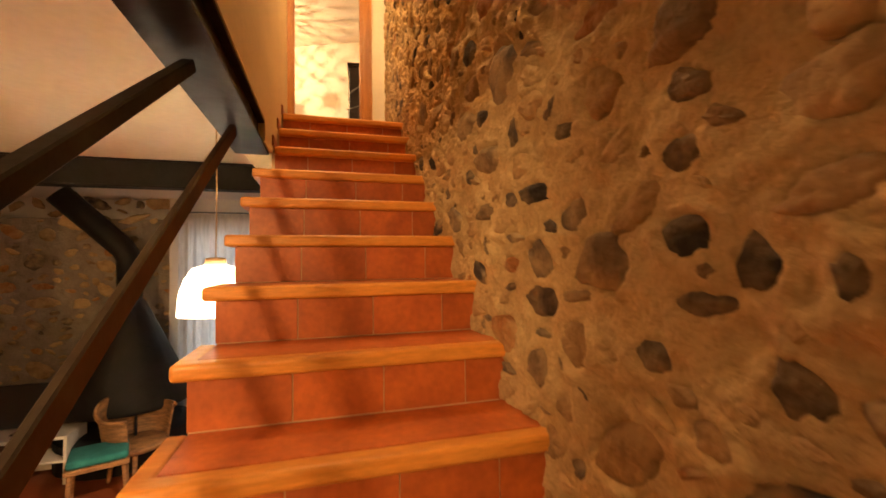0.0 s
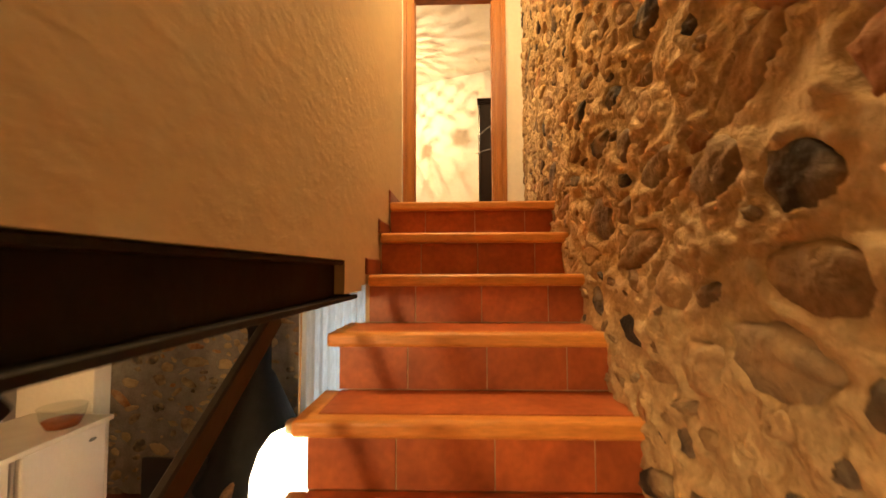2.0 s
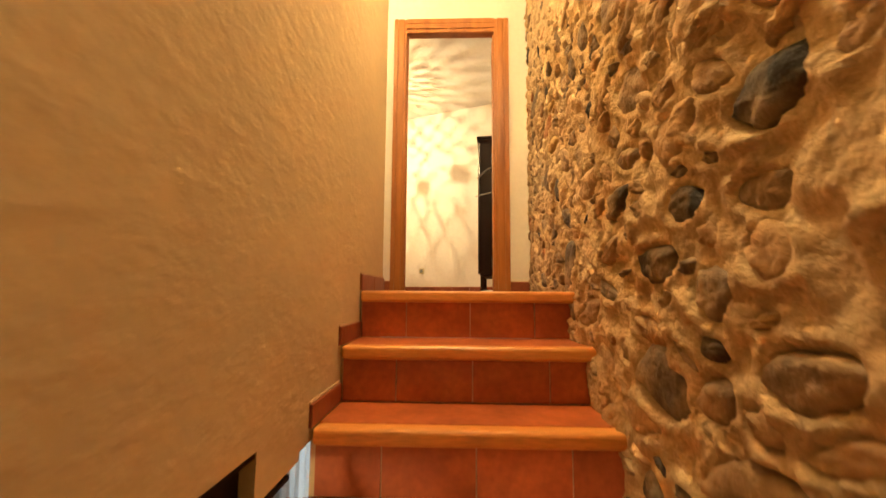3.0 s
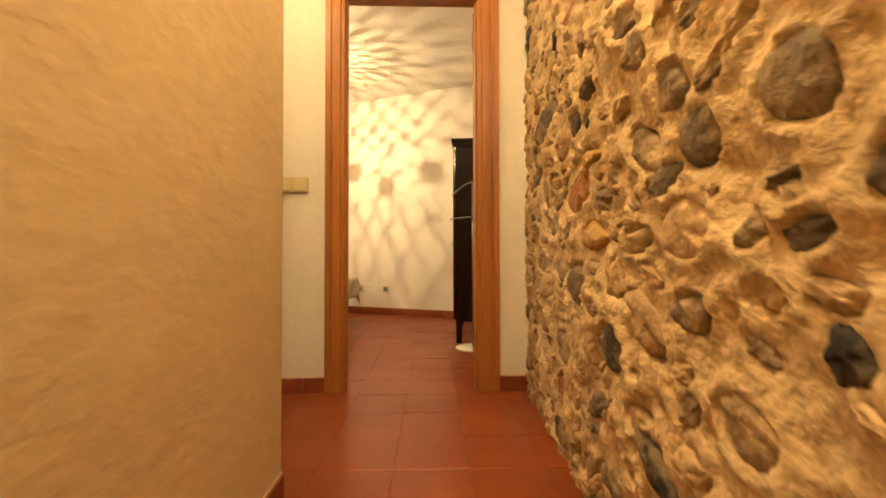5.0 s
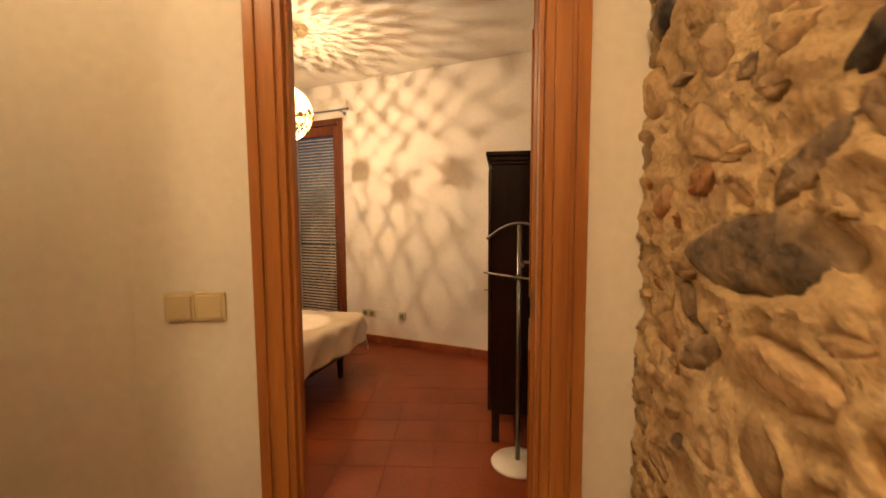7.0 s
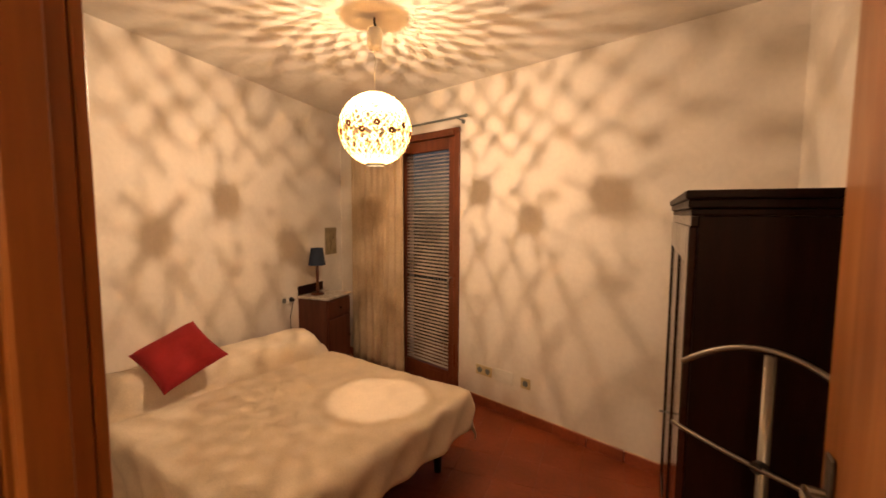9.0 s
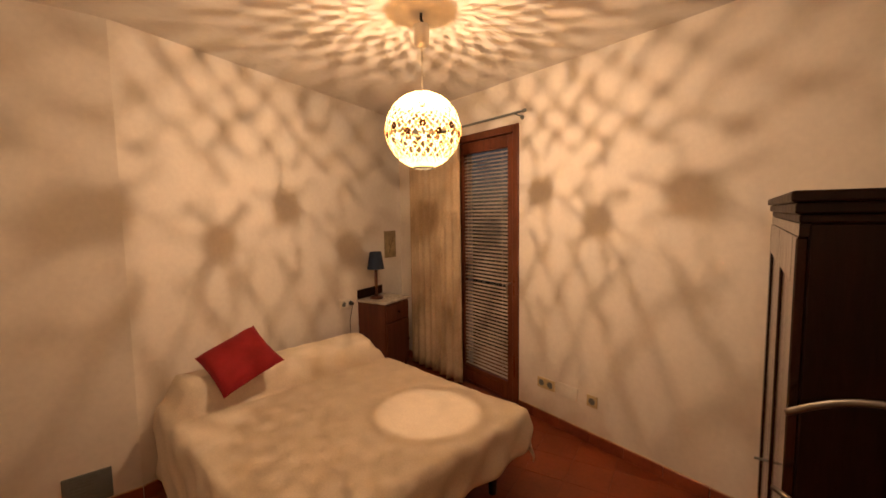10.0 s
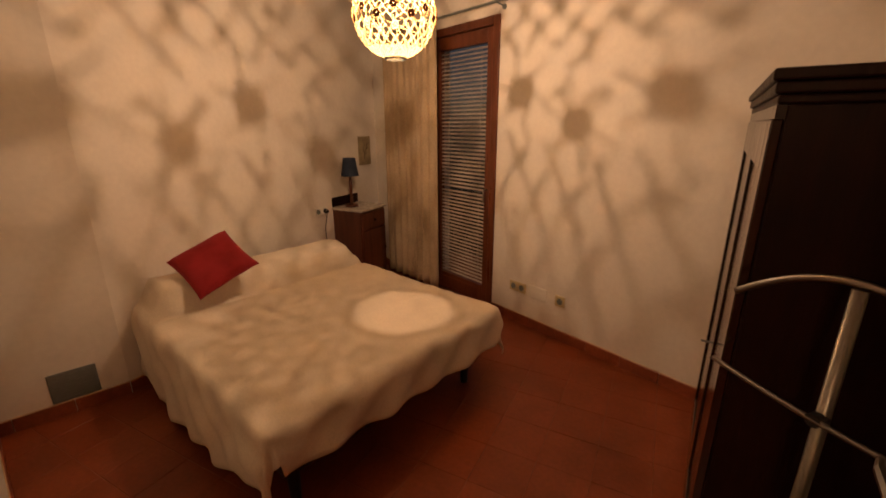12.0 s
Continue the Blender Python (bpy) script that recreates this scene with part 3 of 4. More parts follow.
# pendant lamp with a pierced shell shade
pend = thing("pendant_lamp", pose(SHADE_C[0], SHADE_C[1], CEIL), "round pendant lamp of pale shell beads with brown flowers, lit", "lamp")
CZ = SHADE_C[2] - CEIL
R = 0.197
bm = bmesh.new()
bmesh.ops.create_icosphere(bm, subdivisions=7, radius=R)
gone = []
PHASE = radians(32.4)
for f in bm.faces:
    c = f.calc_center_median().normalized()
    phi, th = math.atan2(c.y, c.x), math.asin(max(-1, min(1, c.z)))
    wob = 0.022 * noise.noise(c * 9)
    turn = (phi - PHASE) * 16 / math.tau                 # sixteen bead flowers in two alternating rows
    near = round(turn)
    row_th = 0.0 if near % 2 == 0 else -0.17
    to_flower, to_gap = (turn - near) * math.tau / 16, (0.5 - abs(turn - near)) * math.tau / 16
    if math.hypot(to_flower, th - row_th) < 0.088 + wob:
        open_ = False
    elif min((to_gap / 0.128) ** 2 + ((th - c_) / 0.118) ** 2 for c_ in (0.104, -0.148)) < 1 + 5 * wob:   # oval openings between the flowers
        open_ = True
    elif th > 0.2:                                        # fine dappled mesh towards the top
        p_, q_ = abs(math.sin(14 * phi + 15 * th + 48 * wob)), abs(math.sin(14 * phi - 15 * th - 40 * wob))
        open_ = min(p_, q_) > 0.22 and max(p_, q_) > (0.5 if th < 0.75 else 0.92)
    elif th > -0.85:                                      # thin crossing strands below
        open_ = min(abs(math.sin(12 * (phi - PHASE) + 9 * th + 26 * wob)), abs(math.sin(12 * (phi - PHASE) - 9 * th + 22 * wob))) > 0.20
    else:
        open_ = abs(math.sin(16 * phi + 20 * th)) > 0.8 and abs(math.sin(16 * phi - 20 * th)) > 0.8
    lace = noise.noise(c * 55) > 0.45
    if open_ or lace or c.z > 0.978 or c.z < -0.958:
        gone.append(f)
bmesh.ops.delete(bm, geom=gone, context="FACES")
bmesh.ops.translate(bm, verts=bm.verts, vec=(0, 0, CZ))
part("shade", bm, M["shell"], pend, "pierced shell shade")
for th, count, shift in ((-0.33, 16, 0.3), (-0.58, 14, 0.0), (0.42, 15, 0.6)):
    for k in range(count):
        q = Vector((math.cos(th) * math.cos((k + shift) * math.tau / count), math.cos(th) * math.sin((k + shift) * math.tau / count), math.sin(th)))
        bm = bmesh.new()
        bmesh.ops.create_uvsphere(bm, u_segments=8, v_segments=5, radius=0.0052, matrix=Matrix.Translation(q * (R + 0.001) + Vector((0, 0, CZ))) @ q.to_track_quat("Z", "Y").to_matrix().to_4x4() @ Matrix.Diagonal((1, 1, 0.5, 1)))
        part("bead", bm, M["brown_flower"], pend, smooth=True)
for k in range(16):
    a, th = PHASE + k * math.tau / 16, 0.0 if k % 2 == 0 else -0.17
    q = Vector((math.cos(th) * math.cos(a), math.cos(th) * math.sin(a), math.sin(th)))
    bm = bmesh.new()
    tw = q.to_track_quat("Z", "Y").to_matrix().to_4x4()
    for i in range(6):
        cx, cy = 0.0105 * math.cos(i * math.tau / 6), 0.0105 * math.sin(i * math.tau / 6)
        bmesh.ops.create_uvsphere(bm, u_segments=8, v_segments=5, radius=0.0085, matrix=Matrix.Translation(q * (R + 0.002) + Vector((0, 0, CZ))) @ tw @ Matrix.Translation((cx, cy, 0)) @ Matrix.Diagonal((1, 1, 0.4, 1)))
    part("flower", bm, M["brown_flower"], pend, "brown bead flower", smooth=True)
    for i in range(6):
        b = i * math.tau / 6 + 0.3
        bm = bmesh.new()
        tube(bm, [((q + tw.to_3x3() @ Vector((math.cos(b), math.sin(b), 0)) * t).normalized() * (R + 0.0005)) + Vector((0, 0, CZ)) for t in (0.08, 0.15, 0.24)], 0.0016, 4)
        part("strand", bm, M["shell"], pend)
for zz, r in ((-0.966, 0.052), (0.975, 0.044)):
    bm = bmesh.new()
    lathe(bm, [(r - 0.006, -0.006), (r + 0.003, -0.006), (r + 0.003, 0.006), (r - 0.006, 0.006), (r - 0.006, -0.006)], 28, (0, 0, CZ + zz * R - 0.002))
    part("ring", bm, M["grey_metal"] if zz < 0 else M["white_plastic"], pend, "metal rim")
bm = bmesh.new()
tube(bm, [(0, 0, CZ + 0.14), (0, 0, CZ + 0.3), (0, 0, -0.15)], 0.0035)
part("cable", bm, M["white_plastic"], pend)
bm = bmesh.new()
lathe(bm, [(0.004, -0.175), (0.030, -0.168), (0.040, -0.15), (0.042, -0.075), (0.036, -0.06), (0.004, -0.056)], 24)
part("ceiling_cup", bm, M["white_plastic"], pend, smooth=True)
bm = bmesh.new()
tube(bm, [(0, 0, -0.06), (0.006, 0, -0.045), (-0.004, 0.004, -0.025), (0, 0, 0)], 0.007)
part("hook", bm, M["black_plastic"], pend)
bm = bmesh.new()
lathe(bm, [(0.002, 0.142), (0.017, 0.14), (0.019, 0.11), (0.014, 0.100), (0.002, 0.100)], 16, (0, 0, CZ + 0.004))
part("bulb_holder", bm, M["white_plastic"], pend)

# bed
BED_ANGLE = 180 - 14.0
bed = thing("bed", pose(-1.53, 2.335, 0, 0, 0, BED_ANGLE), "double bed under a rumpled beige linen bedspread", "bed")  # x runs to the head, -y across
BL, BW, BZ = 1.70, 1.38, 0.50


def bed_height(u, v):
    """The bedspread's top: flat, with soft creases, and a long pillow under it at the head."""
    p = max(0.0, (u - (BL - 0.40)) / 0.40)
    pil = 0.155 * min(1, p / 0.10) ** 0.5 * math.sqrt(max(0.05, 1 - ((p - 0.45) / 0.66) ** 2)) if p > 0 else 0.0
    pil *= min(1, max(0, 1 - max(0, abs(v - 0.70) - 0.62) / 0.09))
    q = Vector((u * 2.4, v * 4.6, 1.7))
    crease = 0.012 * noise.noise(q) + 0.006 * noise.noise(Vector((u * 9, v * 3.5, 0.3))) + 0.006 * noise.noise(q * 2.7) + 0.0035 * noise.noise(Vector((u * 22, v * 9, 5.0)))
    tuck = -0.018 * math.exp(-((u - (BL - 0.43)) / 0.03) ** 2)
    return BZ + pil + tuck + crease * 0.95


bm = bmesh.new()
OVF, OVN, OVR, n_u, n_v = 0.24, 0.44, 0.26, 90, 92
rows_ = []
for i in range(n_u + 1):
    u = -OVF + (BL + OVF) * i / n_u
    row = []
    for j in range(n_v + 1):
        v = -OVN + (BW + OVN + OVR) * j / n_v
        uc, vc = max(u, 0), min(max(v, 0), BW)
        du, dv = uc - u, vc - v
        over = math.hypot(du, dv)
        z = bed_height(uc, vc)
        r = 0.055
        if over > 0:
            sx, sy = du / over, dv / over
            fold = 0.022 * noise.noise(Vector((u * 5.5, v * 5.5, 3.1))) * min(1, over / 0.1) + 0.012 * math.sin((u - v) * 23) * min(1, over / 0.15)
            ang = min(over / r, math.pi / 2)
            drop = r * (1 - math.cos(ang)) + max(0, over - r * math.pi / 2)
            out = r * math.sin(ang) * 0.8 + fold + 0.03 * over
            hem = 0.035 * noise.noise(Vector((u * 2.2 + v, v * 1.7, 9.0))) * min(1, over / 0.2)
            if vc == 0 and dv != 0:
                drop *= 0.68 + 0.40 * min(1, uc / 0.8)
            row.append(bm.verts.new((uc - sx * out, -(vc - sy * out), z - drop + hem)))
        else:
            row.append(bm.verts.new((u, -v, z)))
    rows_.append(row)
for r0, r1 in zip(rows_, rows_[1:]):
    for j in range(n_v):
        bm.faces.new((r0[j], r0[j + 1], r1[j + 1], r1[j]))
spread = part("bedspread", bm, M["linen"], bed, "rumpled beige linen bedspread", smooth=True)
sol = spread.modifiers.new("thickness", "SOLIDIFY")
sol.thickness, sol.offset = 0.005, -1
bm = bmesh.new()
box(bm, (0.05, -BW + 0.045, 0.30), (BL - 0.02, -0.045, 0.465), 0.04, seg=3)
part("mattress", bm, M["pillow_linen"], bed)
bm = bmesh.new()
box(bm, (0.04, -BW + 0.05, 0.198), (BL - 0.02, -0.05, 0.298), 0.008)
part("bed_base", bm, M["black_plastic"], bed, "dark slatted bed base")
for u in (0.12, BL - 0.12):
    for v in (0.12, BW - 0.12):
        bm = bmesh.new()
        cone(bm, (u, -v, 0), (u, -v, 0.214), 0.022, 0.030, 14)
        part("leg", bm, M["black_plastic"], bed)

# cushion
ex = Vector((0.887, 0.4626, -0.13)).normalized()
away = Vector((-0.74, 0.47, 0)).normalized()
ey = (away * math.cos(radians(33)) + Vector((0, 0, 1)) * math.sin(radians(33)))
ey = (ey - ex * ey.dot(ex)).normalized()
ez = ex.cross(ey)
CM = Matrix(((ex.x, ey.x, ez.x, -2.745), (ex.y, ey.y, ez.y, 3.01), (ex.z, ey.z, ez.z, 0.732), (0, 0, 0, 1))) @ pose(0, 0, 0, 0, 0, 53)
bm = bmesh.new()
bmesh.ops.create_grid(bm, x_segments=22, y_segments=22, size=0.187)
top = list(bm.verts)
for v in top:
    a, b = v.co.x / 0.187, v.co.y / 0.187
    puff = max(0, (1 - a ** 4) * (1 - b ** 4)) ** 0.5
    v.co = Vector((v.co.x * (1 - 0.07 * (1 - b * b) * abs(a) ** 3), v.co.y * (1 - 0.07 * (1 - a * a) * abs(b) ** 3), 0.055 * puff + 0.004 * noise.noise(v.co * 12)))
dup = bmesh.ops.duplicate(bm, geom=bm.verts[:] + bm.edges[:] + bm.faces[:])
for v in dup["geom"]:
    if isinstance(v, bmesh.types.BMVert):
        v.co.z = -0.8 * v.co.z
bmesh.ops.remove_doubles(bm, verts=bm.verts, dist=0.0005)
cush = whole("cushion", bm, M["red_cloth"], "square deep red cotton cushion leaning on the pillow", "cushion", smooth=True)
cush.matrix_basis = CM

# nightstand
ns = thing("nightstand", pose(-3.168, 4.515, 0), "reddish dark wooden nightstand with a grey marble top", "nightstand")
NW, ND, NH = 0.40, 0.36, 0.755
bm = bmesh.new()
box(bm, (0.012, 0.012, 0.12), (ND - 0.02, NW - 0.012, NH - 0.001), 0.004)
part("body", bm, M["red_wood"], ns)
bm = bmesh.new()
box(bm, (0.0, 0.0, NH), (ND, NW, NH + 0.022), 0.004, seg=2)
part("top", bm, M["marble"], ns, "veined grey marble top")
bm = bmesh.new()
box(bm, (0.001, 0.01, NH + 0.0225), (0.020, NW - 0.01, NH + 0.11), 0.006, seg=2)
part("back_panel", bm, M["dark_wood"], ns)
for z0, z1, nm in ((0.58, 0.735, "drawer"), (0.14, 0.565, "cabinet_door")):
    bm = bmesh.new()
    box(bm, (ND - 0.0198, 0.025, z0), (ND - 0.004, NW - 0.025, z1), 0.004)
    d_ = part(nm, bm, M["red_wood"], ns)
    bm = bmesh.new()
    lathe(bm, [(0.001, 0.022), (0.010, 0.018), (0.012, 0.010), (0.006, 0.0)], 12)
    bmesh.ops.transform(bm, matrix=Matrix.Translation((ND - 0.0045, NW / 2 if nm == "drawer" else NW - 0.05, (z0 + z1) / 2)) @ pose(0, 0, 0, 0, 90), verts=bm.verts)
    part("knob", bm, M["dark_wood"], d_, smooth=True)
for a in (0.02, ND - 0.06):
    for b in (0.02, NW - 0.06):
        bm = bmesh.new()
        cone(bm, (a + 0.02, b + 0.02, 0), (a + 0.02, b + 0.02, 0.1195), 0.012, 0.022, 12)
        part("leg", bm, M["red_wood"], ns)

lampt = thing("table_lamp", pose(-3.03, 4.66, NH + 0.022), "small table lamp with a red wooden stem and navy shade, unlit", "lamp")
bm = bmesh.new()
lathe(bm, [(0.001, 0.0), (0.062, 0.0), (0.064, 0.010), (0.05, 0.018), (0.02, 0.024), (0.001, 0.024)], 24)
part("base", bm, M["red_wood"], lampt, smooth=True)
bm = bmesh.new()
lathe(bm, [(0.014, 0.024), (0.018, 0.05), (0.013, 0.06), (0.016, 0.20), (0.012, 0.30), (0.001, 0.301)], 16)
part("stem", bm, M["red_wood"], lampt, smooth=True)
bm = bmesh.new()
lathe(bm, [(0.082, 0.29), (0.056, 0.455), (0.054, 0.455), (0.080, 0.29), (0.082, 0.29)], 28)
part("shade", bm, M["blue_cloth"], lampt, "navy cloth shade", smooth=True)
bm = bmesh.new()
tube(bm, [(0, 0, 0.30), (0, 0, 0.45)], 0.004)
for a in range(3):
    tube(bm, [(0, 0, 0.45), (0.055 * math.cos(a * 2.09), 0.055 * math.sin(a * 2.09), 0.45)], 0.0015, 5)
part("shade_holder", bm, M["grey_metal"], lampt)

# picture on the wall above the nightstand
pic = thing("picture", pose(-3.181, 5.09, 1.13), "small unframed yellowed botanical print on the wall", "picture")
bm = bmesh.new()
box(bm, (0, -0.098, 0), (0.006, 0.098, 0.285), 0.001)
part("print", bm, M["paper"], pic)
bm = bmesh.new()
tube(bm, [(0.007, -0.02, 0.05), (0.007, 0.0, 0.12), (0.007, 0.03, 0.17), (0.007, 0.045, 0.22)], 0.003, 5)
for k in range(5):
    tube(bm, [(0.007, -0.005 + 0.01 * k, 0.10 + 0.025 * k), (0.007, 0.04 * (-1) ** k + 0.01 * k, 0.13 + 0.025 * k)], 0.002, 4)
part("drawing", bm, M["ink"], pic)


# sockets, switch
def socket(m, gangs, label, mat_=None, plug=-1, rocker=False, w=0.08, h=0.08):
    """A wall plate, with round wells or rockers. x along the wall, y out of it."""
    t = thing("light_switch" if rocker else "wall_socket", m, label, "switch" if rocker else "socket")
    for g in range(gangs):
        x = (g - (gangs - 1) / 2) * w
        bm_ = bmesh.new()
        box(bm_, (x - w / 2 + 0.0005, 0, -h / 2), (x + w / 2 - 0.0005, 0.010, h / 2), 0.003, seg=2)
        part("plate", bm_, mat_ or M["ivory_plastic"], t)
        bm_ = bmesh.new()
        if rocker:
            box(bm_, (x - w / 2 + 0.007, 0.0105, -h / 2 + 0.007), (x + w / 2 - 0.007, 0.015, h / 2 - 0.007), 0.003, pose(0, 0, 0, 2))
            part("rocker", bm_, mat_ or M["ivory_plastic"], t)
        else:
            lathe(bm_, [(0.021, 0.0105), (0.024, 0.0115), (0.024, 0.0105)], 20)
            lathe(bm_, [(0.0205, 0.0104), (0.001, 0.0104)], 20)
            bmesh.ops.transform(bm_, matrix=pose(x, 0, 0, -90), verts=bm_.verts)
            part("well", bm_, M["grey_metal"], t)
        if g == plug:
            bm_ = bmesh.new()
            cone(bm_, (x, 0.0108, 0), (x, 0.045, -0.004), 0.021, 0.015, 14)
            part("plug", bm_, M["black_plastic"], t, "black plug")
            bm_ = bmesh.new()
            tube(bm_, [(x, 0.04, -0.01), (x + 0.02, 0.05, -0.05), (x + 0.03, 0.03, -0.15), (x + 0.01, 0.012, -0.30), (x + 0.0, 0.012, -0.68)], 0.003)
            part("cord", bm_, M["black_plastic"], t)
    return t


socket(on_window_wall(2.045, 0.300), 2, "ivory double wall socket low on the white wall")
socket(on_window_wall(2.437, 0.302), 1, "ivory single wall socket low on the white wall")
bm = bmesh.new()
box(bm, (-0.085, 0, -0.05), (0.085, 0.006, 0.05), 0.002)
blank = whole("blank_plate", bm, M["white_plastic"], "white blank cover plate between two sockets", "cover plate")
blank.matrix_basis = on_window_wall(2.235, 0.301)
socket(pose(-3.1435, 4.36, 0.77, 0, 0, -93.5), 2, "white double socket with a black plug beside the bed", M["white_plastic"], plug=0)
socket(pose(-1.103, 1.4545, 1.052, 0, 0, 187), 2, "ivory double rocker light switch beside the door", rocker=True)

# low grille
gr = thing("wall_vent", pose(-3.133, 2.362, 0.168, 0, 0, -110.7), "grey metal ventilation plate low on the white wall", "vent")
bm = bmesh.new()
box(bm, (-0.103, 0, -0.084), (0.103, 0.008, 0.086), 0.003)
part("plate", bm, M["grey_metal"], gr)
for k in range(8):
    bm = bmesh.new()
    box(bm, (-0.086, 0.0085, -0.072 + k * 0.0185), (0.086, 0.0105, -0.060 + k * 0.0185))
    part("louvre", bm, M["grey_metal"], gr)

# wardrobe: x to the right along its side, y along its front
wr = thing("wardrobe", pose(-0.226, 2.65, 0, 0, 0, -5.3), "dark red-brown wooden wardrobe with a moulded cornice", "wardrobe")
WDp, WL, WH = 0.50, 0.98, 1.634
bm = bmesh.new()
box(bm, (0.022, 0.0, 0.17), (WDp, 0.022, WH - 0.07), 0.003)
part("side_panel", bm, M["dark_wood"], wr)
bm = bmesh.new()
box(bm, (0.022, WL - 0.022, 0.17), (WDp, WL, WH - 0.07), 0.003)
part("side_panel", bm, M["dark_wood"], wr)
bm = bmesh.new()
box(bm, (WDp - 0.012, 0.0225, 0.17), (WDp - 0.002, WL - 0.0225, WH - 0.07))
part("back_panel", bm, M["dark_wood"], wr)
bm = bmesh.new()
box(bm, (0.03, 0.0225, 0.175), (WDp - 0.013, WL - 0.0225, 0.195))
part("bottom", bm, M["dark_wood"], wr)
for z0, z1, o in ((WH - 0.0695, WH - 0.05, 0.0), (WH - 0.0495, WH - 0.025, 0.008), (WH - 0.0245, WH, 0.016)):
    bm = bmesh.new()
    box(bm, (-o + 0.003, -o, z0), (WDp, WL + o, z1), 0.005, seg=2)
    part("cornice", bm, M["dark_wood"], wr)
bm = bmesh.new()
box(bm, (0.0225, 0.0225, WH - 0.10), (0.04, WL - 0.0225, WH - 0.071))
box(bm, (0.004, 0.002, WH - 0.098), (0.0218, WL - 0.002, WH - 0.0705))
part("frieze", bm, M["varnish"], wr)
for y0, y1 in ((0.004, WL / 2 - 0.002), (WL / 2 + 0.002, WL - 0.004)):
    bm = bmesh.new()
    for a, b in (((0, y0, 0.19), (0.021, y0 + 0.075, WH - 0.10)), ((0, y1 - 0.075, 0.19), (0.021, y1, WH - 0.10)), ((0, y0 + 0.075, 0.19), (0.021, y1 - 0.075, 0.30)), ((0, y0 + 0.075, WH - 0.21), (0.021, y1 - 0.075, WH - 0.10))):
        box(bm, a, b, 0.003)
    box(bm, (0.007, y0 + 0.074, 0.299), (0.016, y1 - 0.074, WH - 0.209))
    d_ = part("wardrobe_door", bm, M["varnish"], wr)
    if y0 < 0.1:
        bm = bmesh.new()
        tube(bm, [(0.0, y1 - 0.035, 0.80), (-0.035, y1 - 0.035, 0.80)], 0.004)
        part("key", bm, M["grey_metal"], d_)
for a in (0.045, WDp - 0.045):
    for b in (0.03, WL - 0.03):
        bm = bmesh.new()
        box(bm, (a - 0.022, b - 0.022, 0), (a + 0.022, b + 0.022, 0.1695), 0.005)
        part("leg", bm, M["dark_wood"], wr)

# clothes valet
va = thing("valet_stand", pose(-0.082, 2.455, 0, 0, 0, -45), "brushed metal clothes valet stand on a round white base", "valet stand")
bm = bmesh.new()
lathe(bm, [(0.001, 0.0), (0.135, 0.0), (0.138, 0.008), (0.13, 0.016), (0.03, 0.024), (0.001, 0.025)], 36)
part("base", bm, M["white_plastic"], va, "round white base", smooth=True)
bm = bmesh.new()
tube(bm, [(0, 0, 0.024), (0, 0, 1.246)], 0.0125, 14)
part("pole", bm, M["chrome"], va, smooth=True)
bm = bmesh.new()
tube(bm, [(0.21 * math.sin(a * 0.15), 0.03 * math.cos(a * 0.15) - 0.02, 1.210 + 0.045 * math.cos(a * 0.16 * 1.9)) for a in range(-9, 10)], 0.0075, 10)
part("hanger_bar", bm, M["chrome"], va, smooth=True)
bm = bmesh.new()
tube(bm, [(0.23 * k / 6, -0.025 + 0.02 * abs(k / 6) ** 2, 0.985) for k in range(-6, 7)], 0.006, 10)
part("trouser_bar", bm, M["chrome"], va, smooth=True)
bm = bmesh.new()
tube(bm, [(0, 0, 0.985), (0.0, -0.03, 0.985)], 0.014, 12)
part("clamp", bm, M["black_plastic"], va)


# ---- stair rails and living room below ----
rail = thing("stair_railing", pose(0, 0, 0), "two dark painted steel rails running beside the stairs", "railing")
for p, q, w, h, mm, nm in (((-0.915, -1.705, -0.465), (-0.94, -2.40, -0.938), 0.034, 0.036, "black_steel", "handrail"), ((-0.918, -1.085, -0.455), (-0.94, -2.336, -1.275), 0.02, 0.055, "brown_steel", "lower_rail")):
    p, q = Vector(p), Vector(q)
    d = (q - p).normalized()
    side = d.cross(Vector((0, 0, 1))).normalized()
    up = side.cross(d)
    m = Matrix(((d.x, side.x, up.x, p.x), (d.y, side.y, up.y, p.y), (d.z, side.z, up.z, p.z), (0, 0, 0, 1)))
    bm = bmesh.new()
    box(bm, (0, -w / 2, -h / 2), (2.4, w / 2, h / 2), 0.004, m)
    part(nm, bm, M[mm], rail)
bm = bmesh.new()
box(bm, (-1.20, -3.62, LOW), (-1.15, -3.57, -1.70), 0.004)
part("newel_post", bm, M["black_steel"], rail)

bm = bmesh.new()
box(bm, (-3.75, 0.97, LOW), (-3.16, 1.13, -0.192), 0.006)
whole("wall_pier", bm, M["white_wall"], "white plastered pier beside the fridge", "wall", "structure")

fr = thing("fridge", pose(-3.02, 0.34, LOW), "tall white fridge with a wooden board on top", "fridge")
FW, FH = 0.60, 1.66
bm = bmesh.new()
box(bm, (-0.56, 0, 0.05), (-0.055, FW, FH), 0.006)
part("body", bm, M["white_enamel"], fr)
bm = bmesh.new()
box(bm, (-0.05, 0.002, 0.06), (0, FW - 0.002, FH - 0.004), 0.012, seg=2)
fd = part("fridge_door", bm, M["white_enamel"], fr)
bm = bmesh.new()
lathe(bm, [(0.001, 0.003), (0.02, 0.002), (0.021, 0.0)], 20)
bmesh.ops.transform(bm, matrix=Matrix.Translation((0.0002, FW - 0.12, FH - 0.09)) @ pose(0, 0, 0, 0, 90) @ Matrix.Diagonal((0.6, 1.5, 1, 1)), verts=bm.verts)
part("badge", bm, M["grey_metal"], fd, "oval grey badge")
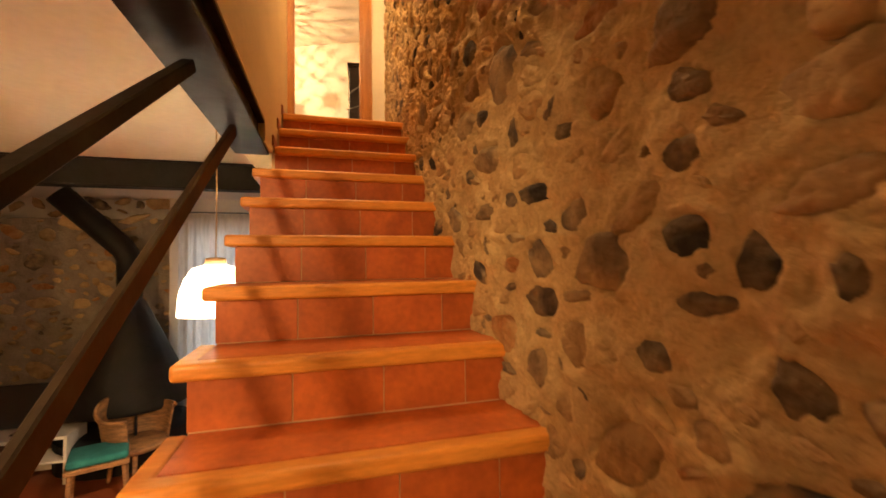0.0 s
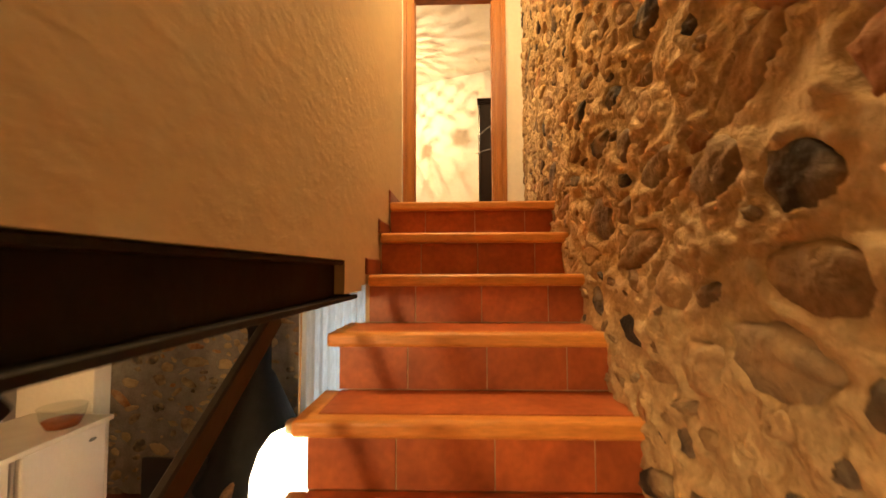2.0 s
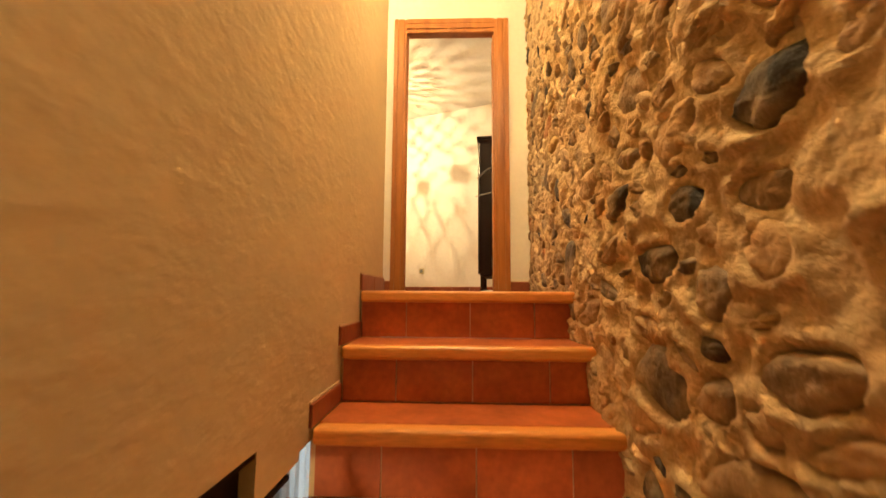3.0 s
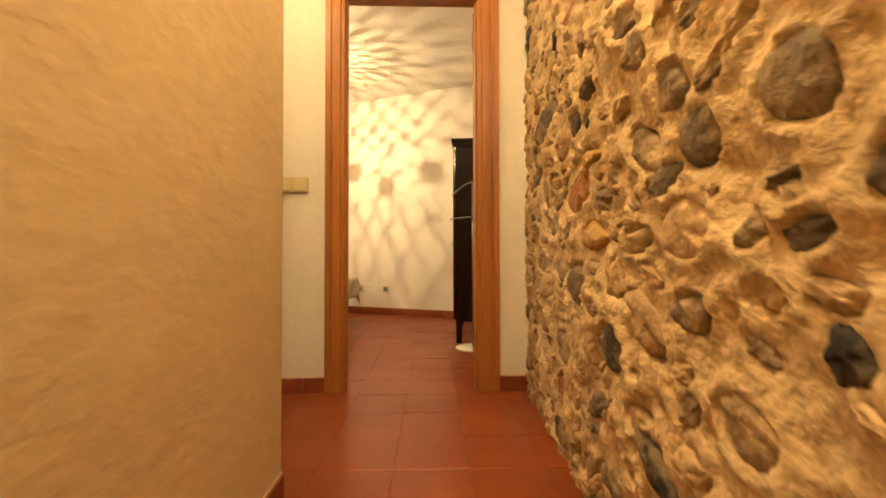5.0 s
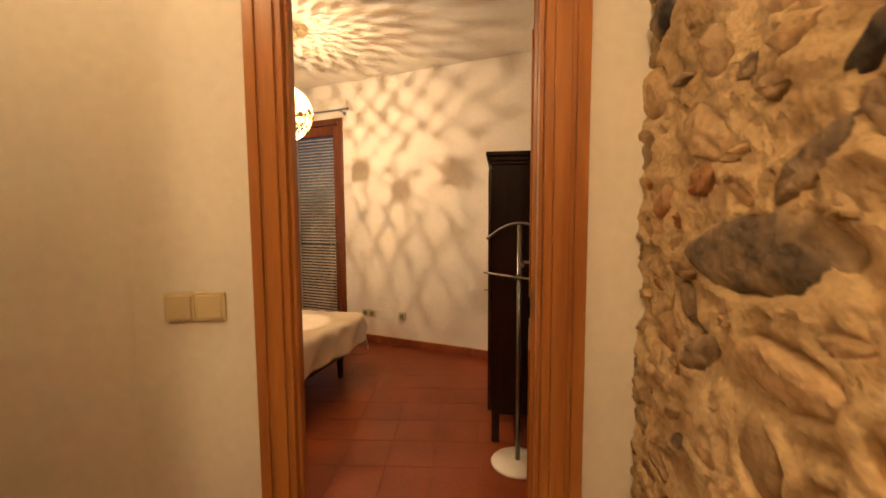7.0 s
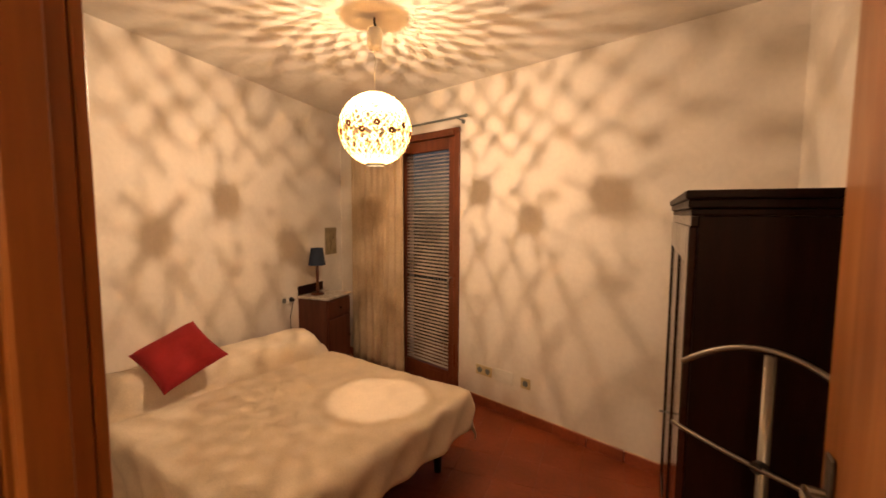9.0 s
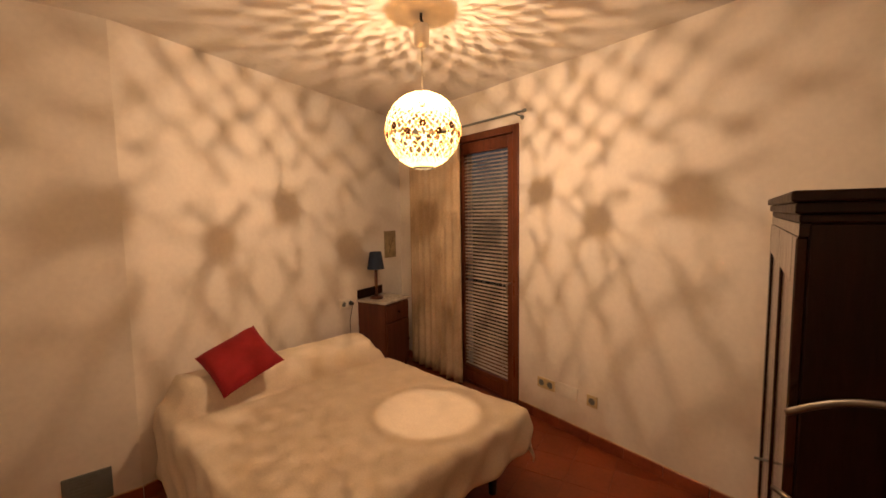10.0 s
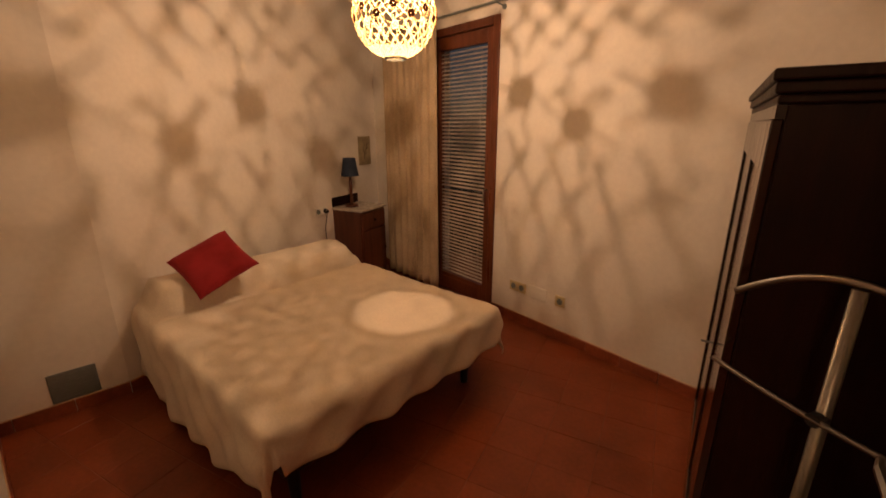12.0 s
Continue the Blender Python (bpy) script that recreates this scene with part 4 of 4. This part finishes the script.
for a in ((-0.5, 0.06), (-0.5, FW - 0.06), (-0.12, 0.06), (-0.12, FW - 0.06)):
    bm = bmesh.new()
    cone(bm, (*a, 0), (*a, 0.0495), 0.02, 0.02, 12)
    part("foot", bm, M["black_plastic"], fr)
bm = bmesh.new()
box(bm, (-3.62, -0.75, LOW + FH + 0.001), (-2.99, 0.965, LOW + FH + 0.036), 0.004)
whole("worktop", bm, M["white_plastic"], "pale cream board lying over fridge and cabinet", "worktop")
cb = thing("kitchen_cabinet", pose(-3.02, -0.32, LOW), "tall cream kitchen cabinet with a plain door", "cabinet")
bm = bmesh.new()
box(bm, (-0.56, -0.40, 0), (-0.022, 0.60, FH), 0.004)
part("body", bm, M["white_wall"], cb)
for y0 in (-0.395, 0.105):
    bm = bmesh.new()
    box(bm, (-0.0215, y0, 0.10), (0, y0 + 0.485, FH - 0.004), 0.003)
    d_ = part("cabinet_door", bm, M["white_plastic"], cb)
    bm = bmesh.new()
    tube(bm, [(0, y0 + 0.06, 0.95), (0.03, y0 + 0.06, 0.96), (0.03, y0 + 0.06, 1.08), (0, y0 + 0.06, 1.09)], 0.005)
    part("handle", bm, M["chrome"], d_)

bw = thing("glass_bowl", pose(-3.13, 0.70, LOW + FH + 0.036), "clear glass bowl with orange contents on the board", "bowl")
bm = bmesh.new()
lathe(bm, [(0.001, 0.0), (0.09, 0.0), (0.12, 0.06), (0.135, 0.14), (0.131, 0.14), (0.116, 0.062), (0.087, 0.005), (0.001, 0.005)], 32)
part("bowl", bm, M["clear"], bw, smooth=True)
bm = bmesh.new()
lathe(bm, [(0.001, 0.006), (0.086, 0.006), (0.108, 0.05), (0.07, 0.056), (0.001, 0.06)], 28)
part("contents", bm, M["orange_food"], bw, "orange food", smooth=True)

# cone-hooded fireplace
fp = thing("fireplace_hood", pose(-2.62, 2.45, LOW), "black steel cone fireplace hood with a bent flue", "fireplace")
bm = bmesh.new()
lathe(bm, [(0.60, 0.55), (0.62, 0.60), (0.16, 1.62), (0.12, 1.68), (0.12, 1.95)], 32)
part("hood", bm, M["black_steel"], fp, smooth=True)
bm = bmesh.new()
tube(bm, [(0, 0, 1.90), (0, -0.02, 2.12), (-0.06, -0.03, 2.24), (-0.55, -0.25, 2.80)], 0.12, 18)
part("flue", bm, M["black_steel"], fp, smooth=True)
bm = bmesh.new()
lathe(bm, [(0.001, 0.0), (0.62, 0.0), (0.62, 0.30), (0.50, 0.34), (0.001, 0.34)], 32)
part("hearth", bm, M["black_steel"], fp, "round dark hearth")
for a in range(3):
    bm = bmesh.new()
    p_ = Vector((0.55 * math.cos(a * 2.09 + 1), 0.55 * math.sin(a * 2.09 + 1), 0))
    tube(bm, [p_ + Vector((0, 0, 0.31)), p_ + Vector((0, 0, 0.62))], 0.012)
    part("support", bm, M["black_steel"], fp)

tv = thing("tv_stand", pose(-2.88, 2.00, LOW), "low white wooden shelf unit with open compartments", "shelf unit")
for a, b, nm in (((-0.75, -0.18, 0.42), (0, 0.18, 0.45), "top"), ((-0.75, -0.18, 0.0), (-0.722, 0.18, 0.4195), "side"), ((-0.028, -0.18, 0.0), (0, 0.18, 0.4195), "side"), ((-0.7215, -0.17, 0.20), (-0.0285, 0.18, 0.222), "shelf"), ((-0.7215, 0.165, 0.02), (-0.0285, 0.179, 0.199), "back_panel")):
    bm = bmesh.new()
    box(bm, a, b, 0.002)
    part(nm, bm, M["white_plastic"], tv)
tvs = thing("television", pose(-3.25, 2.05, LOW + 0.45), "black flat television on the low white unit", "television")
bm = bmesh.new()
box(bm, (-0.33, -0.02, 0.05), (0.33, 0.02, 0.46), 0.006)
part("screen", bm, M["black_plastic"], tvs)
bm = bmesh.new()
box(bm, (-0.15, -0.09, 0), (0.15, 0.09, 0.014), 0.004)
box(bm, (-0.03, -0.012, 0.0145), (0.03, 0.012, 0.0495))
part("stand", bm, M["black_plastic"], tvs)


def wicker_chair(m, label, cushion=None):
    t = thing("wicker_chair", m, label, "chair")
    bm_ = bmesh.new()
    n = 26
    prof = []
    for i in range(n + 1):
        a = math.radians(-125 + 250 * i / n)
        prof.append((a, 0.62 + 0.12 * max(0, math.cos(a)) ** 1.5))
    grid = []
    for a, top_ in prof:
        grid.append([bm_.verts.new(((0.26 + 0.05 * k / 6) * math.cos(a), (0.26 + 0.05 * k / 6) * math.sin(a), 0.30 + (top_ - 0.30) * k / 6)) for k in range(7)])
    for r0, r1 in zip(grid, grid[1:]):
        for k in range(6):
            bm_.faces.new((r0[k], r1[k], r1[k + 1], r0[k + 1]))
    b_ = part("backrest", bm_, M["wicker"], t, smooth=True)
    s_ = b_.modifiers.new("thickness", "SOLIDIFY")
    s_.thickness = 0.018
    bm_ = bmesh.new()
    tube(bm_, [(0.315 * math.cos(a), 0.315 * math.sin(a), tp) for a, tp in prof], 0.02, 8)
    part("rim", bm_, M["wicker"], t, smooth=True)
    bm_ = bmesh.new()
    lathe(bm_, [(0.001, 0.34), (0.25, 0.34), (0.265, 0.32), (0.25, 0.29), (0.001, 0.29)], 24)
    part("seat", bm_, M["wicker"], t, smooth=True)
    for k in range(4):
        a = math.pi / 4 + k * math.pi / 2
        bm_ = bmesh.new()
        cone(bm_, (0.22 * math.cos(a), 0.22 * math.sin(a), 0), (0.18 * math.cos(a), 0.18 * math.sin(a), 0.30), 0.018, 0.022, 10)
        part("leg", bm_, M["wicker"], t)
    if cushion:
        bm_ = bmesh.new()
        lathe(bm_, [(0.001, 0.355 + 0.05), (0.17, 0.40), (0.235, 0.375), (0.22, 0.345), (0.001, 0.342)], 24)
        part("seat_cushion", bm_, cushion, t, "teal seat cushion", smooth=True)
    return t


wicker_chair(pose(-2.30, 1.80, LOW, 0, 0, 150), "round-backed brown wicker chair beside the fireplace")
st = thing("stool", pose(-2.45, 1.42, LOW, 0, 0, 20), "low orange-brown wooden stool with a teal cushion", "stool")
bm = bmesh.new()
box(bm, (-0.22, -0.20, 0.33), (0.22, 0.20, 0.37), 0.01, seg=2)
part("seat", bm, M["wicker"], st)
for a in (-0.18, 0.18):
    for b in (-0.16, 0.16):
        bm = bmesh.new()
        cone(bm, (a * 1.1, b * 1.1, 0), (a, b, 0.3295), 0.016, 0.02, 10)
        part("leg", bm, M["wicker"], st)
bm = bmesh.new()
box(bm, (-0.21, -0.19, 0.3705), (0.21, 0.19, 0.44), 0.03, seg=3)
part("seat_cushion", bm, M["teal_cloth"], st, "teal seat cushion", smooth=True)

# glass dome lamp over the table
dl = thing("dome_lamp", pose(-1.16, -0.28, -0.192), "white opal dome pendant with a wooden cap, lit", "lamp")
bm = bmesh.new()
lathe(bm, [(0.05, -0.83), (0.12, -0.85), (0.16, -0.91), (0.188, -1.0), (0.196, -1.12), (0.192, -1.12), (0.184, -1.0), (0.156, -0.914), (0.118, -0.854), (0.05, -0.834)], 36)
part("shade", bm, M["opal"], dl, "white opal dome", smooth=True)
bm = bmesh.new()
lathe(bm, [(0.001, -0.785), (0.05, -0.79), (0.056, -0.80), (0.056, -0.829), (0.001, -0.829)], 24)
part("cap", bm, M["wood_light"], dl, "turned wooden cap", smooth=True)
bm = bmesh.new()
tube(bm, [(0, 0, -0.786), (0.004, 0, -0.4), (0, 0, 0)], 0.004)
part("cord", bm, M["wood_light"], dl, "twisted cream cord")

# window of the living room with sheer curtains
w2 = tagged(thing("window_2", pose(-1.67, 3.05, LOW), "bright window behind sheer curtains", "window"), kind="structure")
for a, b in (((-0.55, 0.02, 0.5), (-0.48, 0.10, 2.5)), ((0.48, 0.02, 0.5), (0.55, 0.10, 2.5)), ((-0.48, 0.02, 2.43), (0.48, 0.10, 2.5)), ((-0.48, 0.02, 0.5), (0.48, 0.10, 0.57)), ((-0.03, 0.03, 0.57), (0.03, 0.09, 2.43))):
    bm = bmesh.new()
    box(bm, a, b, 0.004)
    part("window_frame", bm, M["window_wood"], w2)
for a, b in (((-0.48, 0.055, 0.57), (-0.03, 0.06, 2.43)), ((0.03, 0.055, 0.57), (0.48, 0.06, 2.43))):
    bm = bmesh.new()
    box(bm, a, b)
    part("pane", bm, M["clear"], w2)
cloth("sheer_curtain", M["sheer"], pose(-1.67, 2.93, LOW), -0.62, 0.62, 0.05, 2.68, 11, 0.02, "long white sheer curtain before the living room window", "curtain", 8)
bm = bmesh.new()
tube(bm, [(-2.36, 2.93, LOW + 2.70), (-0.95, 2.93, LOW + 2.70)], 0.010)
whole("curtain_rail", bm, M["grey_metal"], "thin metal rail carrying the sheer curtain", "curtain rail")
daylight = bpy.data.lights.new("window_daylight", "AREA")
daylight.shape, daylight.size, daylight.size_y, daylight.energy, daylight.color = "RECTANGLE", 1.0, 1.9, 12, (0.72, 0.85, 1.0)
dlo = new("window_daylight", daylight)
dlo.matrix_basis = pose(-1.67, 3.22, LOW + 1.5, -90, 0, 0)

# lamp fittings that the light needs; the alcove one serves an added fill lamp
for nm, at, lab in (("ceiling_lamp", (-0.46, -0.50, CEIL), "plain bulb holder hanging at the landing ceiling"), ("ceiling_lamp", (-1.9, -4.3, -0.19), "plain bulb holder hanging at the kitchen ceiling"), ("ceiling_lamp", (-1.25, 0.76, CEIL), "unseen bulb holder added for the alcove fill lamp")):
    t = thing(nm, pose(*at), lab, "lamp")
    bm = bmesh.new()
    lathe(bm, [(0.001, 0), (0.045, 0.0), (0.045, -0.02), (0.001, -0.022)], 20)
    part("rose", bm, M["white_plastic"], t)
    drop = 0.17 if at[2] < 0 else 0.28
    bm = bmesh.new()
    tube(bm, [(0, 0, -0.02), (0, 0, -drop)], 0.006)
    part("holder", bm, M["white_plastic"], t)

# ---- floor tiles ----
floor = thing("floor", pose(0, 0, 0), "glazed terracotta floor tiles with pale joints", "floor", kind="structure")
bm = bmesh.new()
box(bm, (-0.1225, -0.1225, -0.008), (0.1225, 0.1225, 0.0), 0.0015)
tile_me = finish(bm, "floor_tile", M["terracotta_floor"])
bm = bmesh.new()
box(bm, (-3.4, 0.063, -0.0079), (0.42, 6.0, -0.0022))
part("joints", bm, M["floor_grout"], floor)
for i in range(-13, 3):
    for j in range(-4, 17):
        x, y = -0.398 + 0.2465 * i, 1.053 + 0.2465 * j
        inside = (y < 1.6 and x > -2.1 and x < 0.3 and y > 0.12) or (y >= 1.5 and y < 5.42 - 0.4144 * (x + 3.2) and x > -3.3 and x < 0.45)
        if inside:
            ob = new("floor_tile", tile_me)
            ob.parent = floor
            ob.location = (x, y, 0.0004 * ((i * 7 + j * 3) % 4) - 0.0012)
for i in range(-2, 3):
    x = -0.398 + 0.2465 * i
    bm = bmesh.new()
    box(bm, (x - 0.1225, 0.0645, -0.008), (x + 0.1225, 0.1888, -0.0008), 0.0015)
    part("floor_tile", bm, M["terracotta_floor"], floor)

# ---- stone walls ----
def stone_shapes(count, seed):
    """Unit stones: a broken, many-cornered outline with an uneven face along -x and a rim that runs back into the wall."""
    rng_, made = random.Random(seed), []
    for _ in range(count):
        n = rng_.choice((5, 6, 7, 8))
        corners = sorted(k * math.tau / n + rng_.uniform(-0.32, 0.32) for k in range(n))
        pts = [Vector((math.cos(a), math.sin(a))) * rng_.uniform(0.76, 1.28) for a in corners]
        tilt, tilt2 = rng_.uniform(-0.5, 0.5), rng_.uniform(-0.5, 0.5)
        seg, outline = 24, []
        for k in range(seg):
            f = k * n / seg
            a, b = pts[int(f) % n], pts[(int(f) + 1) % n]
            w = f - int(f)
            p = a.lerp(b, w)
            outline.append(p * (1 + 0.10 * (1 - abs(2 * w - 1)) + 0.22 * noise.noise(Vector((p.x * 2.2, p.y * 2.2, len(made) * 3.0)))))
        verts, faces = [(-0.95, 0, 0)], []
        for ring, (r, d) in enumerate(((0.34, -0.98), (0.64, -0.92), (0.84, -0.70), (0.96, -0.32), (1.03, 0.1), (1.03, 1.2))):
            for p in outline:
                y, z = p.x * r, p.y * r
                lump = 0.46 * noise.noise(Vector((y * 2.3, z * 2.3, len(made) * 5.0))) + 0.22 * noise.noise(Vector((y * 6, z * 6, len(made) * 5.0)))
                verts.append((d + (tilt * y + tilt2 * z) * 0.6 + lump if ring < 4 else d, y, z))
        for k in range(seg):
            faces.append((0, 1 + (k + 1) % seg, 1 + k))
            for ring in range(5):
                p, q = 1 + ring * seg + k, 1 + ring * seg + (k + 1) % seg
                faces.append((p, q, q + seg, p + seg))
        me = bpy.data.meshes.new("stone")
        me.from_pydata(verts, [], faces)
        me.polygons.foreach_set("use_smooth", [True] * len(me.polygons))
        made.append(me)
    return made


def stone_wall(name, m, y0, y1, base, height, big, seed, parts_max, label, step, bow=lambda y: 0.0, sizes=((0.088, 110), (0.068, 420), (0.050, 1100), (0.036, 1700), (0.024, 2200)), bed="mortar"):
    """Rough masonry: boulders bedded in a lumpy lime mortar that rises round them. It faces local -x; base(y) is its foot."""
    rng_ = random.Random(seed)
    stones = []  # y, z, half width, half height, turn, tone
    for y, z, w, h, tone in big:
        stones.append((y, z, w / 2, h / 2, rng_.uniform(-0.2, 0.2), tone))

    def clear(y, z, a, b):
        for s in stones:
            dy, dz = y - s[0], z - s[1]
            if math.hypot(dy / (s[2] + a), dz / (s[3] + b)) < 0.98:
                return False
        return True

    for r, tries in sizes:
        for _ in range(tries):
            y = rng_.uniform(y0, y1)
            z = base(y) + rng_.uniform(0, height)
            a = r * rng_.uniform(0.75, 1.75)
            b = r * rng_.uniform(0.42, 0.92)
            if clear(y, z, a + 0.004, b + 0.004):
                stones.append((y, z, a, b, rng_.uniform(-0.7, 0.7), "m"))
    holder = thing(name, m, label, "wall", kind="structure")
    # mortar as one relief
    z_lo, z_hi = min(base(y0), base(y1)), min(max(base(y0), base(y1)) + height, CEIL)
    ny, nz = int((y1 - y0) / step), int((z_hi - z_lo) / step)
    Y, Z = np.meshgrid(np.linspace(y0, y1, ny + 1), np.linspace(z_lo, z_hi, nz + 1), indexing="ij")
    dist = np.full(Y.shape, 9.0)
    for y, z, a, b, t, tone in stones:
        near = (np.abs(Y - y) < a + b + 0.09) & (np.abs(Z - z) < a + b + 0.09)
        dy, dz = Y[near] - y, Z[near] - z
        c, s = math.cos(t), math.sin(t)
        rho = np.hypot((dy * c + dz * s) / a, (-dy * s + dz * c) / b)
        dist[near] = np.minimum(dist[near], (rho - 1) * math.sqrt(a * b))
    X = np.zeros(Y.shape)
    for i in range(ny + 1):
        for j in range(nz + 1):
            y, z = Y[i, j], Z[i, j]
            X[i, j] = 0.016 * noise.noise((y * 3.1, z * 3.1, seed)) + 0.015 * noise.noise((y * 8, z * 8, 2.0)) + 0.013 * noise.noise((y * 21, z * 21, 4.0)) + 0.009 * noise.noise((y * 38, z * 38, 6.0)) + bow(y)
    swell = 0.5 + 0.5 * np.sin(Y * 11 + 3 * np.sin(Z * 7)) * np.sin(Z * 13 + 2 * np.sin(Y * 5))
    relief = 0.020 * swell * np.exp(-((dist - 0.004) / 0.013) ** 2) - 0.015 * np.clip(-(dist + 0.006) / 0.012, 0, 1)
    X = X - relief
    verts = np.stack([X, Y, Z], -1).reshape(-1, 3)
    idx = np.arange((ny + 1) * (nz + 1)).reshape(ny + 1, nz + 1)
    faces = np.stack([idx[:-1, :-1], idx[:-1, 1:], idx[1:, 1:], idx[1:, :-1]], -1).reshape(-1, 4)
    me = bpy.data.meshes.new("mortar")
    me.from_pydata(verts.tolist(), [], faces.tolist())
    me.polygons.foreach_set("use_smooth", [True] * len(me.polygons))
    me.materials.append(M[bed])
    ob = new("mortar", me)
    ob.parent = holder
    shapes = {tone: stone_shapes(n, seed + k) for k, (tone, n) in enumerate((("m", 14), ("d", 4), ("g", 4), ("r", 2), ("y", 2)))}
    for tone, key in (("m", "stone"), ("d", "stone_dark"), ("g", "stone_grey"), ("r", "stone_rust"), ("y", "stone_ochre")):
        for me in shapes[tone]:
            me.materials.append(M[key])
    order = sorted(range(len(stones)), key=lambda k: (k >= len(big), stones[k][1] - base(stones[k][0])))
    rest_v, rest_f = [], []
    for rank, k in enumerate(order):
        y, z, a, b, t, tone = stones[k]
        me = shapes[tone][k % len(shapes[tone])]
        proud = rng_.uniform(0.004, 0.014) * (0.55 + 5 * min(a, b))
        sink = rng_.uniform(0.002, 0.013)
        place = Matrix.Translation((sink + bow(y) + 0.014 * noise.noise((y * 3.1, z * 3.1, seed)), y, z)) @ Matrix.Rotation(t, 4, "X") @ Matrix.Diagonal((proud + 0.012, a * 0.95, b * 0.95, 1))
        if rank < parts_max:
            ob = new("stone", me)
            ob.parent = holder
            ob.matrix_basis = place
        else:
            n0 = len(rest_v)
            rest_v += [tuple(place @ v.co) for v in me.vertices]
            rest_f += [tuple(i + n0 for i in p.vertices) for p in me.polygons]
    if rest_v:
        me = bpy.data.meshes.new("upper_stones")
        me.from_pydata(rest_v, [], rest_f)
        me.polygons.foreach_set("use_smooth", [True] * len(me.polygons))
        me.materials.append(M["stone_joined"])
        ob = tagged(new("upper_stones", me), kind="stuff")
        ob.parent = holder
    return holder


BIG = [(0.57, 1.09, 0.13, 0.09, "d"), (0.45, 0.96, 0.16, 0.06, "y"), (0.37, 0.9, 0.08, 0.04, "r"), (0.36, 0.83, 0.1, 0.07, "g"), (0.43, 0.74, 0.19, 0.1, "y"), (0.57, 0.61, 0.23, 0.14, "g"), (0.55, 0.87, 0.2, 0.12, "r"), (0.92, 1.08, 0.21, 0.1, "m"), (1, 1.23, 0.4, 0.14, "g"), (0.44, 1.15, 0.13, 0.06, "g"), (0.3, 1.03, 0.09, 0.04, "m"), (0.26, 0.93, 0.08, 0.08, "m"),
       (-0.26, 0.87, 0.11, 0.1, "g"), (0.28, 0.47, 0.17, 0.13, "d"), (-0.31, 0.59, 0.06, 0.06, "d"), (-0.27, 0.71, 0.08, 0.05, "d"), (-0.08, 0.86, 0.11, 0.1, "g"), (-0.04, 0.73, 0.17, 0.1, "m"), (0.11, 1.08, 0.11, 0.08, "g"), (-0, 0.97, 0.13, 0.08, "m"), (-0.21, 0.64, 0.08, 0.05, "m"), (-1.06, 0.27, 0.15, 0.11, "d"), (-0.85, 0.16, 0.12, 0.07, "d"), (-0.74, 0.06, 0.18, 0.09, "d"), (-0.91, -0.1, 0.08, 0.05, "d"), (-1.1, -0.11, 0.19, 0.1, "g"), (-0.72, -0.2, 0.24, 0.14, "g"), (-1.05, 0.05, 0.1, 0.09, "m"), (-1.04, 0.14, 0.12, 0.07, "m"),
       (-1.78, -0.41, 0.22, 0.22, "g"), (-1.86, -0.63, 0.06, 0.1, "d"), (-1.45, -0.48, 0.21, 0.13, "g"), (-1.62, -0.51, 0.11, 0.07, "d"), (-0.94, -0.51, 0.19, 0.09, "d"), (-1.5, -0.22, 0.15, 0.11, "d"), (-1.66, -0.66, 0.25, 0.11, "m"), (-2.48, -0.74, 0.09, 0.06, "d"), (-2.46, -0.84, 0.09, 0.08, "g"),
       (-2.27, -1.03, 0.17, 0.12, "g"), (-2.47, -0.97, 0.11, 0.08, "d"), (-2.58, -1.02, 0.08, 0.08, "d"), (-2.39, -1.18, 0.09, 0.07, "d"), (-2.63, -1.17, 0.09, 0.08, "d"), (-2.69, -1.03, 0.04, 0.08, "d"), (-2.14, -0.71, 0.11, 0.05, "d"), (-2, -1.12, 0.2, 0.1, "d"), (-1.63, -0.85, 0.17, 0.06, "g"), (-1.99, -0.83, 0.16, 0.06, "d")]


def foot(y):
    return max(-2.2, min(-0.05, RISE / GO * y - 0.20))


stone_wall("wall_stone", pose(0, 0, 0), -3.5, DOOR_Y0 - 0.001, foot, 2.45, BIG, 3, 300, "rough field stone wall bedded in ochre lime mortar", 0.0125,
           bow=lambda y: -0.014 + 0.117 * min(1.0, max(0.0, (y + 0.4) / 1.9)))
bm = bmesh.new()
box(bm, (0.125, -5.2, LOW), (0.42, DOOR_Y0 - 0.002, CEIL))
box(bm, (0.022, -5.2, LOW), (0.124, -3.501, CEIL))
whole("wall_stone_core", bm, M["mortar"], "ochre mortared core of the stone wall", "wall", "structure")
stone_wall("wall_stone_living", pose(-3.9, 3.12, LOW, 0, 0, 90), -1.5, 1.5, lambda y: 0.0, 2.88, [], 11, 260, "grey-brown field stone wall of the living room", 0.03,
           sizes=((0.11, 50), (0.08, 140), (0.06, 300), (0.04, 400)), bed="grey_mortar")
